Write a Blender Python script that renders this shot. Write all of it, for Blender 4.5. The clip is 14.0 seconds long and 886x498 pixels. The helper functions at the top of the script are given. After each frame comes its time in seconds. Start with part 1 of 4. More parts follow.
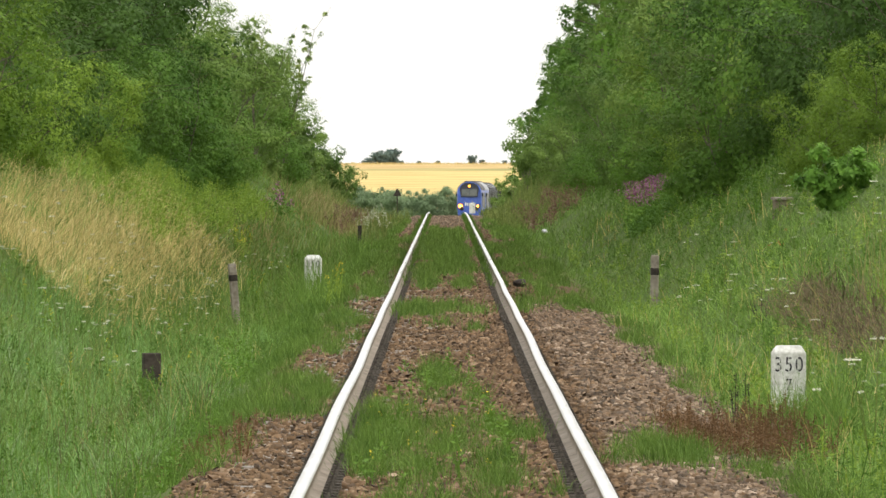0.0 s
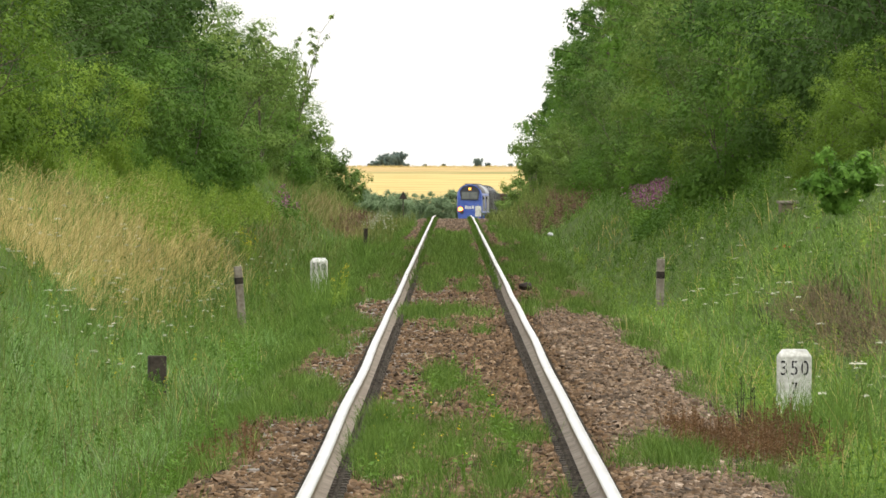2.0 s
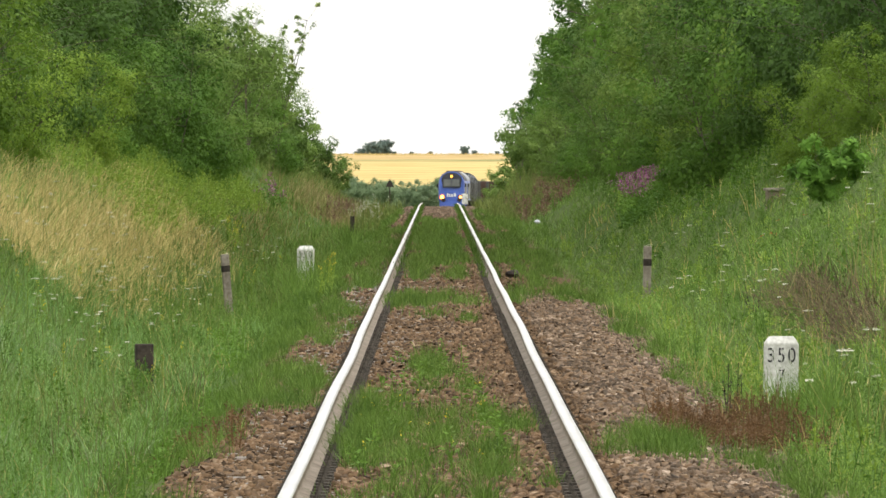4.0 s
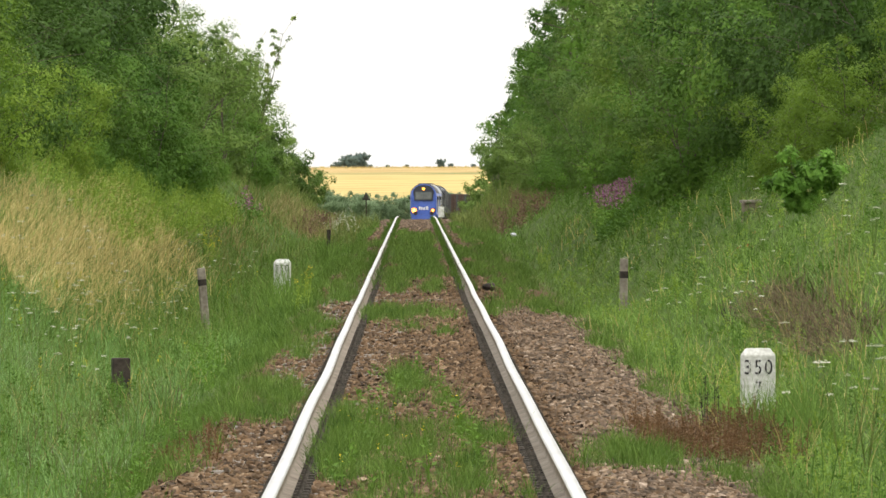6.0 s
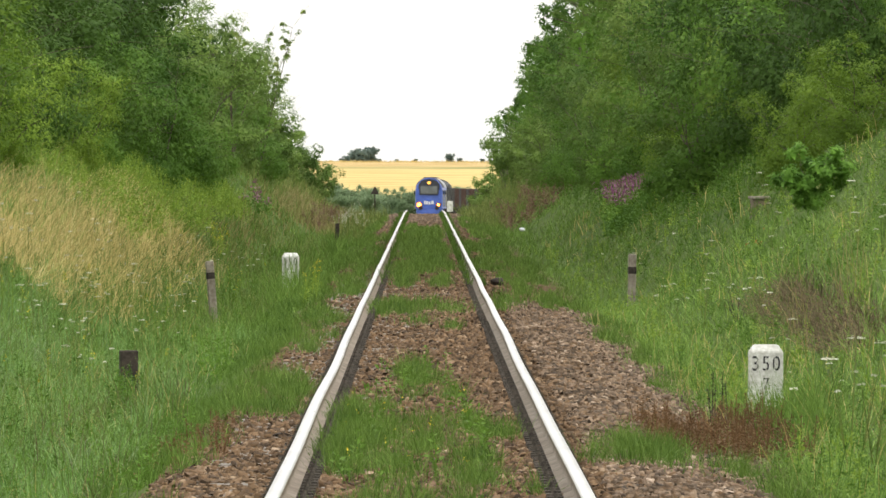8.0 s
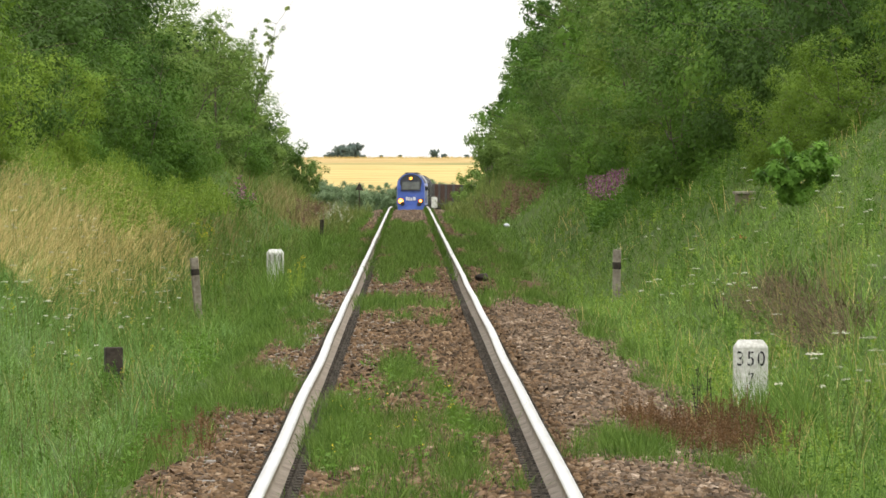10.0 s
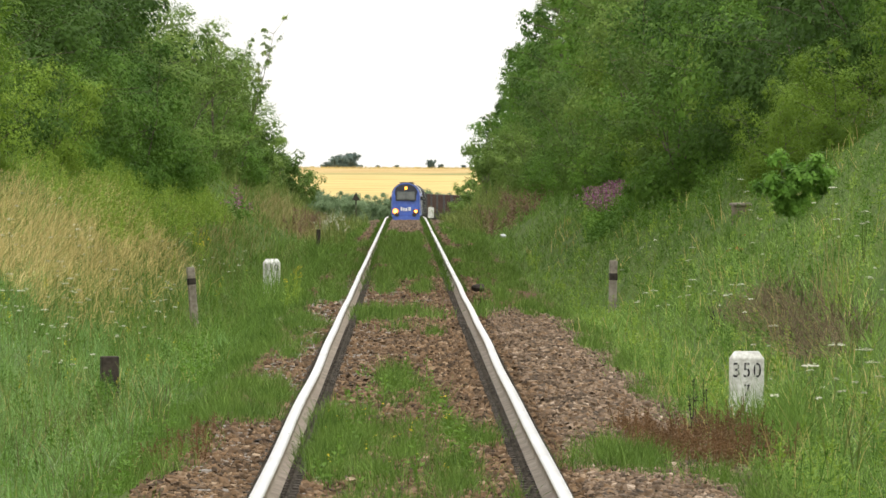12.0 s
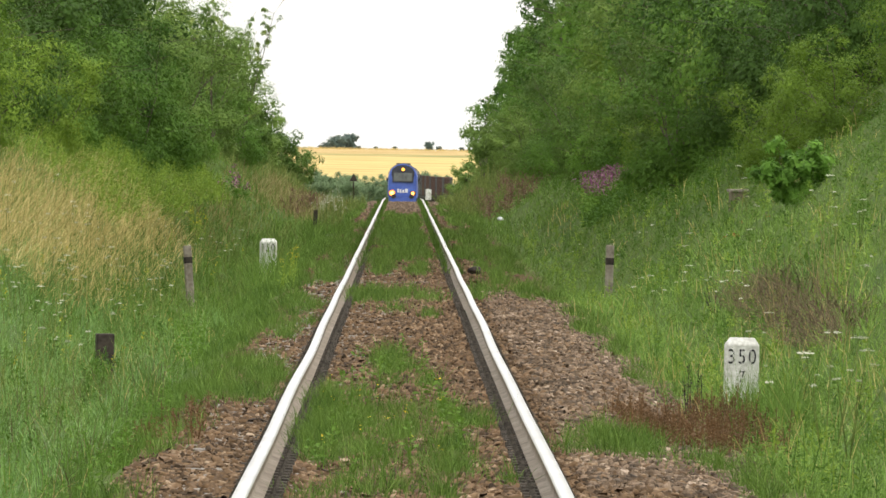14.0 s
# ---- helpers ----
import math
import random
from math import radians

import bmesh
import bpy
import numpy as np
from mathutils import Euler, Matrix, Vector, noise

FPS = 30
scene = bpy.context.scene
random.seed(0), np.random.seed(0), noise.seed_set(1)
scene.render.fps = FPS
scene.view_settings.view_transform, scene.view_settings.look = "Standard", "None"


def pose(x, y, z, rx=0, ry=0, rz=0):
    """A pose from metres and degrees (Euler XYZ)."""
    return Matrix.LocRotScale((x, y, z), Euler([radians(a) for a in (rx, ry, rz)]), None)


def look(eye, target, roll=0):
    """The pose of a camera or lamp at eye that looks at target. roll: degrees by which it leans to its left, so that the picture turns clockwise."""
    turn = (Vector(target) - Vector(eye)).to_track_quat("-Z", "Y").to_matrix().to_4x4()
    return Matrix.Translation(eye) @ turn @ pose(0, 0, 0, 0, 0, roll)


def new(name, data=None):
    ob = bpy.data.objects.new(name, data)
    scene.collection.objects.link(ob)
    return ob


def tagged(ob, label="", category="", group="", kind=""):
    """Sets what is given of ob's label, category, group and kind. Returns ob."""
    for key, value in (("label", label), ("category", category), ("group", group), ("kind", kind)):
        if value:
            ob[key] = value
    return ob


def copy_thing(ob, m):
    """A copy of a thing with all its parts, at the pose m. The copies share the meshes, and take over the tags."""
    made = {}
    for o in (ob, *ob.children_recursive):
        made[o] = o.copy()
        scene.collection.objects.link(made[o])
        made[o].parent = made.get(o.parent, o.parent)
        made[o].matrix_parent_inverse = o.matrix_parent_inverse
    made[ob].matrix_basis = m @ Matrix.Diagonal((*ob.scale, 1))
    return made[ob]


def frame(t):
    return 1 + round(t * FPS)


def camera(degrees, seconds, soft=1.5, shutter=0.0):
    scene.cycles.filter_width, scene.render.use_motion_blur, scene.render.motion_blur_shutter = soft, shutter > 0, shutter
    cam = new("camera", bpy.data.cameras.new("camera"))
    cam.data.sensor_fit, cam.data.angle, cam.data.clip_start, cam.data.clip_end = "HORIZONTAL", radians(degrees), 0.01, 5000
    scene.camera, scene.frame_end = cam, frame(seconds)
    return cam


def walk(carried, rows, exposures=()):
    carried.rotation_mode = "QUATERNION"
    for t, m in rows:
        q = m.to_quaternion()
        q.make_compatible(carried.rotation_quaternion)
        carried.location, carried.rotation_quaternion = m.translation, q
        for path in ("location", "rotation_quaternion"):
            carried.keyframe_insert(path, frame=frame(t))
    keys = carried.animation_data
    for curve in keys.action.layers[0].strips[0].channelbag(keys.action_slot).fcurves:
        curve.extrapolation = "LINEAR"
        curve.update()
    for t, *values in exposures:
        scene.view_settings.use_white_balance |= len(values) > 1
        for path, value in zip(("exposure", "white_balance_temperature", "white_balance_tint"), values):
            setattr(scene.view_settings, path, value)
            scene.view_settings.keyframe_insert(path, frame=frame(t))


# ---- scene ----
# A long lens held by hand over the middle of a single track, looking along a shallow cutting.
EYE = 1.556
cam = camera(3.998, 14.0, soft=1.6)
# seconds, yaw, pitch, lean to the left (degrees)
AIM = [
    (0, 0.0140, -0.3442, 0.000),
    (0.5, 0.0382, -0.3424, 0.035),
    (1, 0.0144, -0.3265, -0.095),
    (1.5, 0.0279, -0.3254, -0.027),
    (2, 0.0403, -0.3304, 0.106),
    (2.5, 0.0248, -0.3786, 0.151),
    (2.7, 0.0002, -0.3863, 0.240),
    (5, -0.0677, -0.3834, -0.188),
    (5.5, -0.0986, -0.3640, -0.190),
    (6, -0.1257, -0.3273, -0.171),
    (6.5, -0.1237, -0.3294, -0.222),
    (7, -0.0967, -0.3538, -0.173),
    (7.5, -0.0863, -0.3535, 0.007),
    (8, -0.0876, -0.3522, 0.161),
    (10.3, -0.1605, -0.3799, 0.017),
    (10.5, -0.1373, -0.3914, 0.092),
    (11, -0.1395, -0.3380, 0.134),
    (11.5, -0.1448, -0.3272, 0.194),
    (12, -0.1730, -0.3239, 0.241),
    (12.5, -0.1879, -0.3129, 0.382),
    (13, -0.2135, -0.2705, 0.678),
    (13.5, -0.1883, -0.3113, 0.876),
    (14, -0.1884, -0.4043, 1.062),
]
walk(cam, [(t, pose(0, 0, EYE, 90 + pitch, 0, yaw) @ pose(0, 0, 0, 0, 0, lean)) for t, yaw, pitch, lean in AIM],
     exposures=((0, 0.0), (14, 0.0)))

# ---- light: bright thin overcast ----
world = bpy.data.worlds.new("overcast_sky")
scene.world = world
world.use_nodes = True
wn, wl = world.node_tree.nodes, world.node_tree.links
wn.clear()
sky = wn.new("ShaderNodeTexSky")
sky.sky_type, sky.sun_disc = "NISHITA", False
sky.sun_elevation, sky.sun_rotation = radians(58), radians(115)
# a closed sheet of thin cloud under the clear sky
cloud, veil = wn.new("ShaderNodeBackground"), wn.new("ShaderNodeMixShader")
cloud.inputs["Color"].default_value = (1.0, 0.985, 0.95, 1)
veil.inputs[0].default_value = 0.9
# overcast skies are brighter overhead than at the horizon
where, split, bright = wn.new("ShaderNodeTexCoord"), wn.new("ShaderNodeSeparateXYZ"), wn.new("ShaderNodeMapRange")
wl.new(where.outputs["Generated"], split.inputs[0])
wl.new(split.outputs[2], bright.inputs[0])
bright.inputs[1].default_value, bright.inputs[2].default_value, bright.inputs[3].default_value, bright.inputs[4].default_value = 0.0, 1.0, 1.18, 2.35
wl.new(bright.outputs[0], cloud.inputs["Strength"])
wbg, wout = wn.new("ShaderNodeBackground"), wn.new("ShaderNodeOutputWorld")
wbg.inputs["Strength"].default_value = 0.12
wl.new(sky.outputs[0], wbg.inputs["Color"])
wl.new(wbg.outputs[0], veil.inputs[1])
wl.new(cloud.outputs[0], veil.inputs[2])
wl.new(veil.outputs[0], wout.inputs[0])
sun = new("sun", bpy.data.lights.new("sun", "SUN"))
sun.data.energy, sun.data.angle, sun.data.color = 1.65, radians(14), (1.0, 0.95, 0.86)
sun.matrix_world = look((52, -24, 92), (0, 0, 0))

# ---- materials ----
rng = np.random.default_rng(7)


def material(name, dark, light, rough=0.7, metal=0.0, grain=30.0, patch=2.0, bump=0.3, island=0.0, depth=0.01,
             through_light=0.0, third=None, obj=0.0, spec=0.3):
    """Two colours mixed by fine and coarse noise (and by piece), with fine relief."""
    m = bpy.data.materials.new(name)
    m.use_nodes = True
    n, l = m.node_tree.nodes, m.node_tree.links
    n.clear()
    out, bsdf = n.new("ShaderNodeOutputMaterial"), n.new("ShaderNodeBsdfPrincipled")
    geo = n.new("ShaderNodeNewGeometry")
    fine, coarse = n.new("ShaderNodeTexNoise"), n.new("ShaderNodeTexNoise")
    fine.inputs["Scale"].default_value, fine.inputs["Detail"].default_value = grain, 5
    coarse.inputs["Scale"].default_value, coarse.inputs["Detail"].default_value = patch, 3
    l.new(geo.outputs["Position"], fine.inputs["Vector"])
    l.new(geo.outputs["Position"], coarse.inputs["Vector"])

    def math_node(op, a, b):
        k = n.new("ShaderNodeMath")
        k.operation = op
        for i, v in enumerate((a, b)):
            if isinstance(v, (int, float)):
                k.inputs[i].default_value = v
            else:
                l.new(v, k.inputs[i])
        return k.outputs[0]
    mixv = math_node("ADD", math_node("MULTIPLY", fine.outputs[0], 0.5), math_node("MULTIPLY", coarse.outputs[0], 0.5))
    mixv = math_node("ADD", math_node("MULTIPLY", math_node("SUBTRACT", mixv, 0.5), 3.0), 0.5)
    if island:
        mixv = math_node("ADD", math_node("MULTIPLY", mixv, 1 - island), math_node("MULTIPLY", geo.outputs["Random Per Island"], island))
    if obj:
        info = n.new("ShaderNodeObjectInfo")
        mixv = math_node("ADD", math_node("MULTIPLY", mixv, 1 - obj), math_node("MULTIPLY", info.outputs["Random"], obj))
    ramp = n.new("ShaderNodeValToRGB")
    ramp.color_ramp.elements[0].position, ramp.color_ramp.elements[0].color = 0.1, (*dark, 1)
    ramp.color_ramp.elements[1].position, ramp.color_ramp.elements[1].color = (0.78 if third else 0.9), (*light, 1)
    if third:
        e = ramp.color_ramp.elements.new(0.97)
        e.color = (*third, 1)
    l.new(mixv, ramp.inputs[0])
    l.new(ramp.outputs[0], bsdf.inputs["Base Color"])
    bsdf.inputs["Roughness"].default_value, bsdf.inputs["Metallic"].default_value = rough, metal
    bsdf.inputs["Specular IOR Level"].default_value = spec
    if bump:
        b = n.new("ShaderNodeBump")
        b.inputs["Strength"].default_value, b.inputs["Distance"].default_value = bump, depth
        l.new(fine.outputs[0], b.inputs["Height"])
        l.new(b.outputs[0], bsdf.inputs["Normal"])
    last = bsdf.outputs[0]
    if through_light:
        tr, mx = n.new("ShaderNodeBsdfTranslucent"), n.new("ShaderNodeMixShader")
        l.new(ramp.outputs[0], tr.inputs["Color"])
        mx.inputs[0].default_value = through_light
        l.new(last, mx.inputs[1])
        l.new(tr.outputs[0], mx.inputs[2])
        last = mx.outputs[0]
    l.new(last, out.inputs[0])
    return m


def glowing(name, colour, strength):
    m = bpy.data.materials.new(name)
    m.use_nodes = True
    b = m.node_tree.nodes["Principled BSDF"]
    b.inputs["Emission Color"].default_value, b.inputs["Emission Strength"].default_value = (*colour, 1), strength
    b.inputs["Base Color"].default_value = (*colour, 1)
    return m


LEAF = dict(rough=0.55, grain=2.6, patch=0.7, bump=0, island=0.1, through_light=0.3, obj=0.45, spec=0.1)
# grass ramps run wide from dark to pale, painting in shade among blades
GRASS = dict(rough=0.55, grain=4.5, patch=1.1, bump=0, island=0.18, through_light=0.35, spec=0.15)
M = {
    "leaf_mid": material("leaf_mid_green", (0.034, 0.086, 0.014), (0.145, 0.268, 0.041), third=(0.28, 0.375, 0.075), **LEAF),
    "leaf_grey": material("leaf_grey_green", (0.056, 0.112, 0.022), (0.188, 0.282, 0.062), third=(0.32, 0.39, 0.11), **LEAF),
    # dark green leaf whose colour also carries the shade inside the wood
    "leaf_dark_shade": material("leaf_dark_shade_green", (0.022, 0.053, 0.011), (0.082, 0.154, 0.028), third=(0.15, 0.22, 0.05), **LEAF),
    "leaf_lime": material("leaf_yellow_green", (0.066, 0.130, 0.015), (0.205, 0.310, 0.041), third=(0.33, 0.42, 0.08), **LEAF),
    "leaf_bright": material("leaf_bright_green", (0.055, 0.120, 0.015), (0.150, 0.275, 0.038), third=(0.26, 0.38, 0.07), **LEAF),
    "leaf_sapling": material("leaf_sapling_green", (0.065, 0.155, 0.020), (0.185, 0.36, 0.050), third=(0.29, 0.44, 0.09), **GRASS),
    # skyline leaves: distance haze is mixed into this pale bluish colour
    "leaf_far_haze": material("leaf_far_haze_blue_green", (0.115, 0.165, 0.15), (0.195, 0.265, 0.225), **LEAF),
    # bushes past the crest: greyed and lightened in colour to suggest haze
    "leaf_hollow_haze": material("leaf_hollow_haze_green", (0.115, 0.175, 0.095), (0.225, 0.31, 0.16), third=(0.29, 0.37, 0.20), **LEAF),
    "herb_fresh": material("herb_fresh_yellow_green", (0.105, 0.185, 0.020), (0.285, 0.405, 0.060), third=(0.41, 0.50, 0.10), **GRASS),
    "bark": material("bark", (0.05, 0.04, 0.03), (0.17, 0.14, 0.11), rough=0.9, grain=25, patch=3, bump=0.6),
    "grass_cool": material("grass_blue_green", (0.066, 0.139, 0.034), (0.285, 0.475, 0.145), third=(0.475, 0.608, 0.29), **GRASS),
    "grass_green": material("grass_green", (0.045, 0.089, 0.014), (0.191, 0.313, 0.061), third=(0.329, 0.403, 0.127), **GRASS),
    "grass_olive": material("grass_olive", (0.062, 0.091, 0.019), (0.215, 0.265, 0.072), third=(0.37, 0.36, 0.15), **GRASS),
    "grass_fresh": material("grass_fresh_yellow_green", (0.062, 0.124, 0.018), (0.270, 0.425, 0.092), third=(0.460, 0.552, 0.218), **GRASS),
    "grass_pale": material("grass_pale_seed_heads", (0.16, 0.24, 0.10), (0.35, 0.45, 0.24), third=(0.52, 0.58, 0.38), **GRASS),
    "grass_straw": material("grass_straw", (0.34, 0.265, 0.088), (0.71, 0.565, 0.245), third=(0.82, 0.71, 0.42), **GRASS),
    "grass_tan": material("grass_tan_seeding", (0.17, 0.14, 0.055), (0.37, 0.31, 0.14), third=(0.50, 0.43, 0.23), **GRASS),
    "grass_short": material("grass_short_dark", (0.032, 0.070, 0.010), (0.125, 0.220, 0.036), third=(0.22, 0.29, 0.08), **GRASS),
    "sorrel": material("sorrel_red_brown", (0.078, 0.045, 0.020), (0.215, 0.125, 0.060), **GRASS),
    "weed_rose": material("weed_rose_brown", (0.085, 0.048, 0.032), (0.235, 0.150, 0.100), third=(0.34, 0.25, 0.18), **GRASS),
    "twig": material("dead_twig", (0.055, 0.042, 0.022), (0.215, 0.165, 0.095), rough=0.9, bump=0),
    "flower_white": material("flower_white", (0.44, 0.44, 0.34), (0.70, 0.69, 0.58), rough=0.8, bump=0, through_light=0.2),
    "flower_yellow": material("flower_yellow", (0.55, 0.42, 0.02), (0.80, 0.65, 0.05), rough=0.8, bump=0),
    "flower_red": material("flower_red", (0.45, 0.05, 0.02), (0.65, 0.10, 0.03), rough=0.8, bump=0),
    "flower_purple": material("flower_purple", (0.17, 0.06, 0.12), (0.37, 0.155, 0.275), rough=0.8, bump=0, island=0.5),
    "stone": material("ballast_stone", (0.032, 0.021, 0.012), (0.195, 0.122, 0.066), third=(0.42, 0.32, 0.22), rough=0.9, grain=40, patch=0.6, island=0.68, bump=0.3),
    "stone_grey": material("ballast_stone_grey", (0.042, 0.031, 0.021), (0.235, 0.165, 0.110), third=(0.49, 0.40, 0.31), rough=0.9, grain=40, patch=0.6, island=0.68, bump=0.3),
    "rail_top": material("rail_polished_head", (0.55, 0.53, 0.50), (0.78, 0.77, 0.75), rough=0.28, metal=1.0, grain=12, patch=0.7, bump=0.05, depth=0.002),
    "rail_side": material("rail_dusty_side", (0.15, 0.115, 0.085), (0.36, 0.305, 0.245), rough=0.75, metal=0.0, grain=14, patch=1.2, bump=0.2, depth=0.003),
    "fastening": material("dusty_fastening_steel", (0.030, 0.025, 0.020), (0.12, 0.105, 0.086), rough=0.85, grain=60, patch=5),
    "iron": material("tarred_iron", (0.018, 0.015, 0.012), (0.075, 0.062, 0.05), rough=0.8, grain=40, patch=3),
    "sleeper": material("sleeper_concrete", (0.13, 0.115, 0.10), (0.27, 0.245, 0.215), rough=0.9, grain=30, patch=2, obj=0.3),
    "whitewash": material("whitewashed_concrete", (0.42, 0.41, 0.37), (0.82, 0.82, 0.79), rough=0.85, grain=35, patch=6, bump=0.4, depth=0.004),
    "ink": material("black_stencil_paint", (0.012, 0.012, 0.014), (0.04, 0.04, 0.045), rough=0.7, bump=0),
    "post_grey": material("weathered_post", (0.15, 0.125, 0.10), (0.34, 0.30, 0.25), rough=0.9, grain=20, patch=6, bump=0.5),
    "post_dark": material("creosoted_post", (0.015, 0.012, 0.010), (0.07, 0.055, 0.045), rough=0.9, grain=20, patch=6, bump=0.5),
    "box_rust": material("weathered_box", (0.10, 0.08, 0.055), (0.24, 0.195, 0.145), rough=0.9),
    "loco_blue": material("loco_blue_paint", (0.034, 0.078, 0.34), (0.058, 0.12, 0.46), rough=0.35, grain=4, patch=0.6, bump=0.03, spec=0.5),
    "loco_roof": material("loco_sooty_roof", (0.06, 0.055, 0.055), (0.16, 0.15, 0.15), rough=0.8, grain=4, patch=0.8),
    "loco_black": material("loco_black_panel", (0.012, 0.014, 0.02), (0.035, 0.037, 0.045), rough=0.4, grain=4, patch=0.8, bump=0.05),
    "loco_white": material("loco_white_panel", (0.55, 0.57, 0.62), (0.78, 0.79, 0.82), rough=0.45, grain=4, patch=0.8, bump=0.05),
    "loco_silver": material("loco_silver_paint", (0.22, 0.225, 0.24), (0.36, 0.37, 0.39), rough=0.5, grain=4, patch=0.8, bump=0.05),
    "windscreen": material("windscreen_glass", (0.05, 0.058, 0.05), (0.095, 0.105, 0.092), rough=0.22, grain=2, patch=0.8, bump=0, spec=0.7),
    "wagon_brown": material("wagon_oxide_brown", (0.065, 0.038, 0.032), (0.15, 0.092, 0.078), rough=0.8, grain=4, patch=0.7, obj=0.12),
    "wagon_grey": material("wagon_dusty_grey", (0.06, 0.06, 0.062), (0.15, 0.145, 0.145), rough=0.8, grain=4, patch=0.7, obj=0.12),
    "coal": material("coal_load", (0.01, 0.01, 0.01), (0.05, 0.048, 0.045), rough=0.8, grain=6, patch=2),
    "lamp_warm": glowing("headlamp_warm", (1.0, 0.46, 0.08), 8.0),
    # weak orange glow that imitates the halo round the headlamps
    "lamp_halo": glowing("headlamp_halo", (1.0, 0.24, 0.02), 1.1),
    "lamp_top": glowing("top_lamp_warm", (1.0, 0.42, 0.05), 2.5),
}


# ---- geometry helpers ----
def mesh_np(name, verts, quads=None, tris=None, mat=None, smooth=False):
    """A mesh from arrays of corners and of quads and triangles."""
    me = bpy.data.meshes.new(name)
    q = np.zeros((0, 4), int) if quads is None else np.asarray(quads, int)
    t = np.zeros((0, 3), int) if tris is None else np.asarray(tris, int)
    me.vertices.add(len(verts))
    me.vertices.foreach_set("co", np.asarray(verts, np.float32).ravel())
    me.loops.add(q.size + t.size)
    me.loops.foreach_set("vertex_index", np.concatenate([q.ravel(), t.ravel()]).astype(np.int32))
    me.polygons.add(len(q) + len(t))
    starts = np.concatenate([np.arange(len(q)) * 4, q.size + np.arange(len(t)) * 3]).astype(np.int32)
    me.polygons.foreach_set("loop_start", starts)
    if smooth:
        me.polygons.foreach_set("use_smooth", np.ones(len(q) + len(t), bool))
    me.update(calc_edges=True)
    me.validate()
    if mat:
        me.materials.append(mat)
    return me


def part(name, bm, mat, parent=None, label="", at=None):
    """One bmesh as one mesh object under a thing or a part."""
    me = bpy.data.meshes.new(name)
    bm.to_mesh(me)
    bm.free()
    me.materials.append(mat)
    ob = new(name, me)
    if parent:
        ob.parent = parent
    if at is not None:
        ob.matrix_basis = at
    return tagged(ob, label)


def data_part(name, me, parent=None, label="", at=None):
    ob = new(name, me)
    if parent:
        ob.parent = parent
    if at is not None:
        ob.matrix_basis = at
    return tagged(ob, label)


def box(bm, x0, y0, z0, x1, y1, z1, bevel=0.0):
    """A box added to bm, with rounded edges if asked for."""
    made = bmesh.ops.create_cube(bm, size=1.0, matrix=Matrix.Translation(((x0 + x1) / 2, (y0 + y1) / 2, (z0 + z1) / 2)) @ Matrix.Diagonal((x1 - x0, y1 - y0, z1 - z0, 1)))
    if bevel:
        edges = list({e for v in made["verts"] for e in v.link_edges})
        bmesh.ops.bevel(bm, geom=edges, offset=bevel, segments=2, affect="EDGES", profile=0.5)
    return bm


def boxed(*corners, bevel=0.0):
    return box(bmesh.new(), *corners, bevel=bevel)


def rod(bm, a, b, r0, r1, sides=8):
    a, b = Vector(a), Vector(b)
    turn = (b - a).to_track_quat("Z", "Y").to_matrix().to_4x4()
    bmesh.ops.create_cone(bm, cap_ends=True, segments=sides, radius1=r0, radius2=r1, depth=(b - a).length, matrix=Matrix.Translation((a + b) / 2) @ turn)
    return bm


def loft(bm, sections):
    """Closed rings of equal length joined in turn, with capped ends."""
    rings = [[bm.verts.new(p) for p in s] for s in sections]
    for a, b in zip(rings, rings[1:]):
        for i in range(len(a)):
            j = (i + 1) % len(a)
            bm.faces.new((a[i], a[j], b[j], b[i]))
    bm.faces.new(list(reversed(rings[0])))
    bm.faces.new(rings[-1])
    bmesh.ops.recalc_face_normals(bm, faces=bm.faces)
    return bm


# ---- the lie of the land ----
Z_AT = ((-400, 0), (480, 0), (540, -0.12), (620, -0.55), (740, -1.25), (900, -2.05), (1080, -2.75), (1245, -3.19), (1350, -3.41), (1490, -3.72), (1700, -4.1), (1900, -4.4), (2200, -4.8))


def track_x(y):
    return 0.036 + 4.3e-5 * np.maximum(0, np.asarray(y, float) - 1240) ** 2


def track_z(y):
    return np.interp(y, [a for a, _ in Z_AT], [b for _, b in Z_AT])


def ease(v, a, b):
    k = np.clip((v - a) / (b - a), 0, 1)
    return k * k * (3 - 2 * k)


SIDE_X = (-400, -30, -9.5, -6.3, -5.2, -3.6, -2.6, -1.85, -1.35, 1.35, 1.85, 2.5, 2.9, 4.1, 5.5, 7.5, 30, 400)
SIDE_Z = (4.4, 4.0, 3.2, 1.75, 0.95, -0.40, -0.52, -0.38, -0.17, -0.15, -0.24, -0.30, -0.22, 0.70, 1.85, 3.3, 4.2, 4.6)


def wobble(x, y):
    return (np.sin(x * 2.1 + 0.31 * y) * np.sin(y * 0.23 + 1.7 * np.sin(x)) + np.sin(x * 4.7 - y * 0.61) * 0.5 + np.sin(y * 0.083 + x * 0.9))


def land(x, y):
    """Height of the ground: cutting, crest, hollow with the line, rising grain field."""
    x, y = np.asarray(x, float), np.asarray(y, float)
    u = x - track_x(y)
    side = np.interp(u, SIDE_X, SIDE_Z)
    bank = 1 - ease(y, 620, 900)
    low = np.minimum(side, -0.3 + 0.0 * side)
    shape = np.where(side > -0.3, low * (1 - bank) + side * bank, side)
    shape = np.where(np.abs(u) < 2.2, side, shape)
    near = track_z(y) + shape + 0.035 * wobble(x, y) * ease(np.abs(u), 2.0, 4.0)
    field = np.interp(y, (1600, 1760, 2200, 3000, 3150, 5200), (-4.6, -3.4, -1.0, 3.7, 3.65, -14))
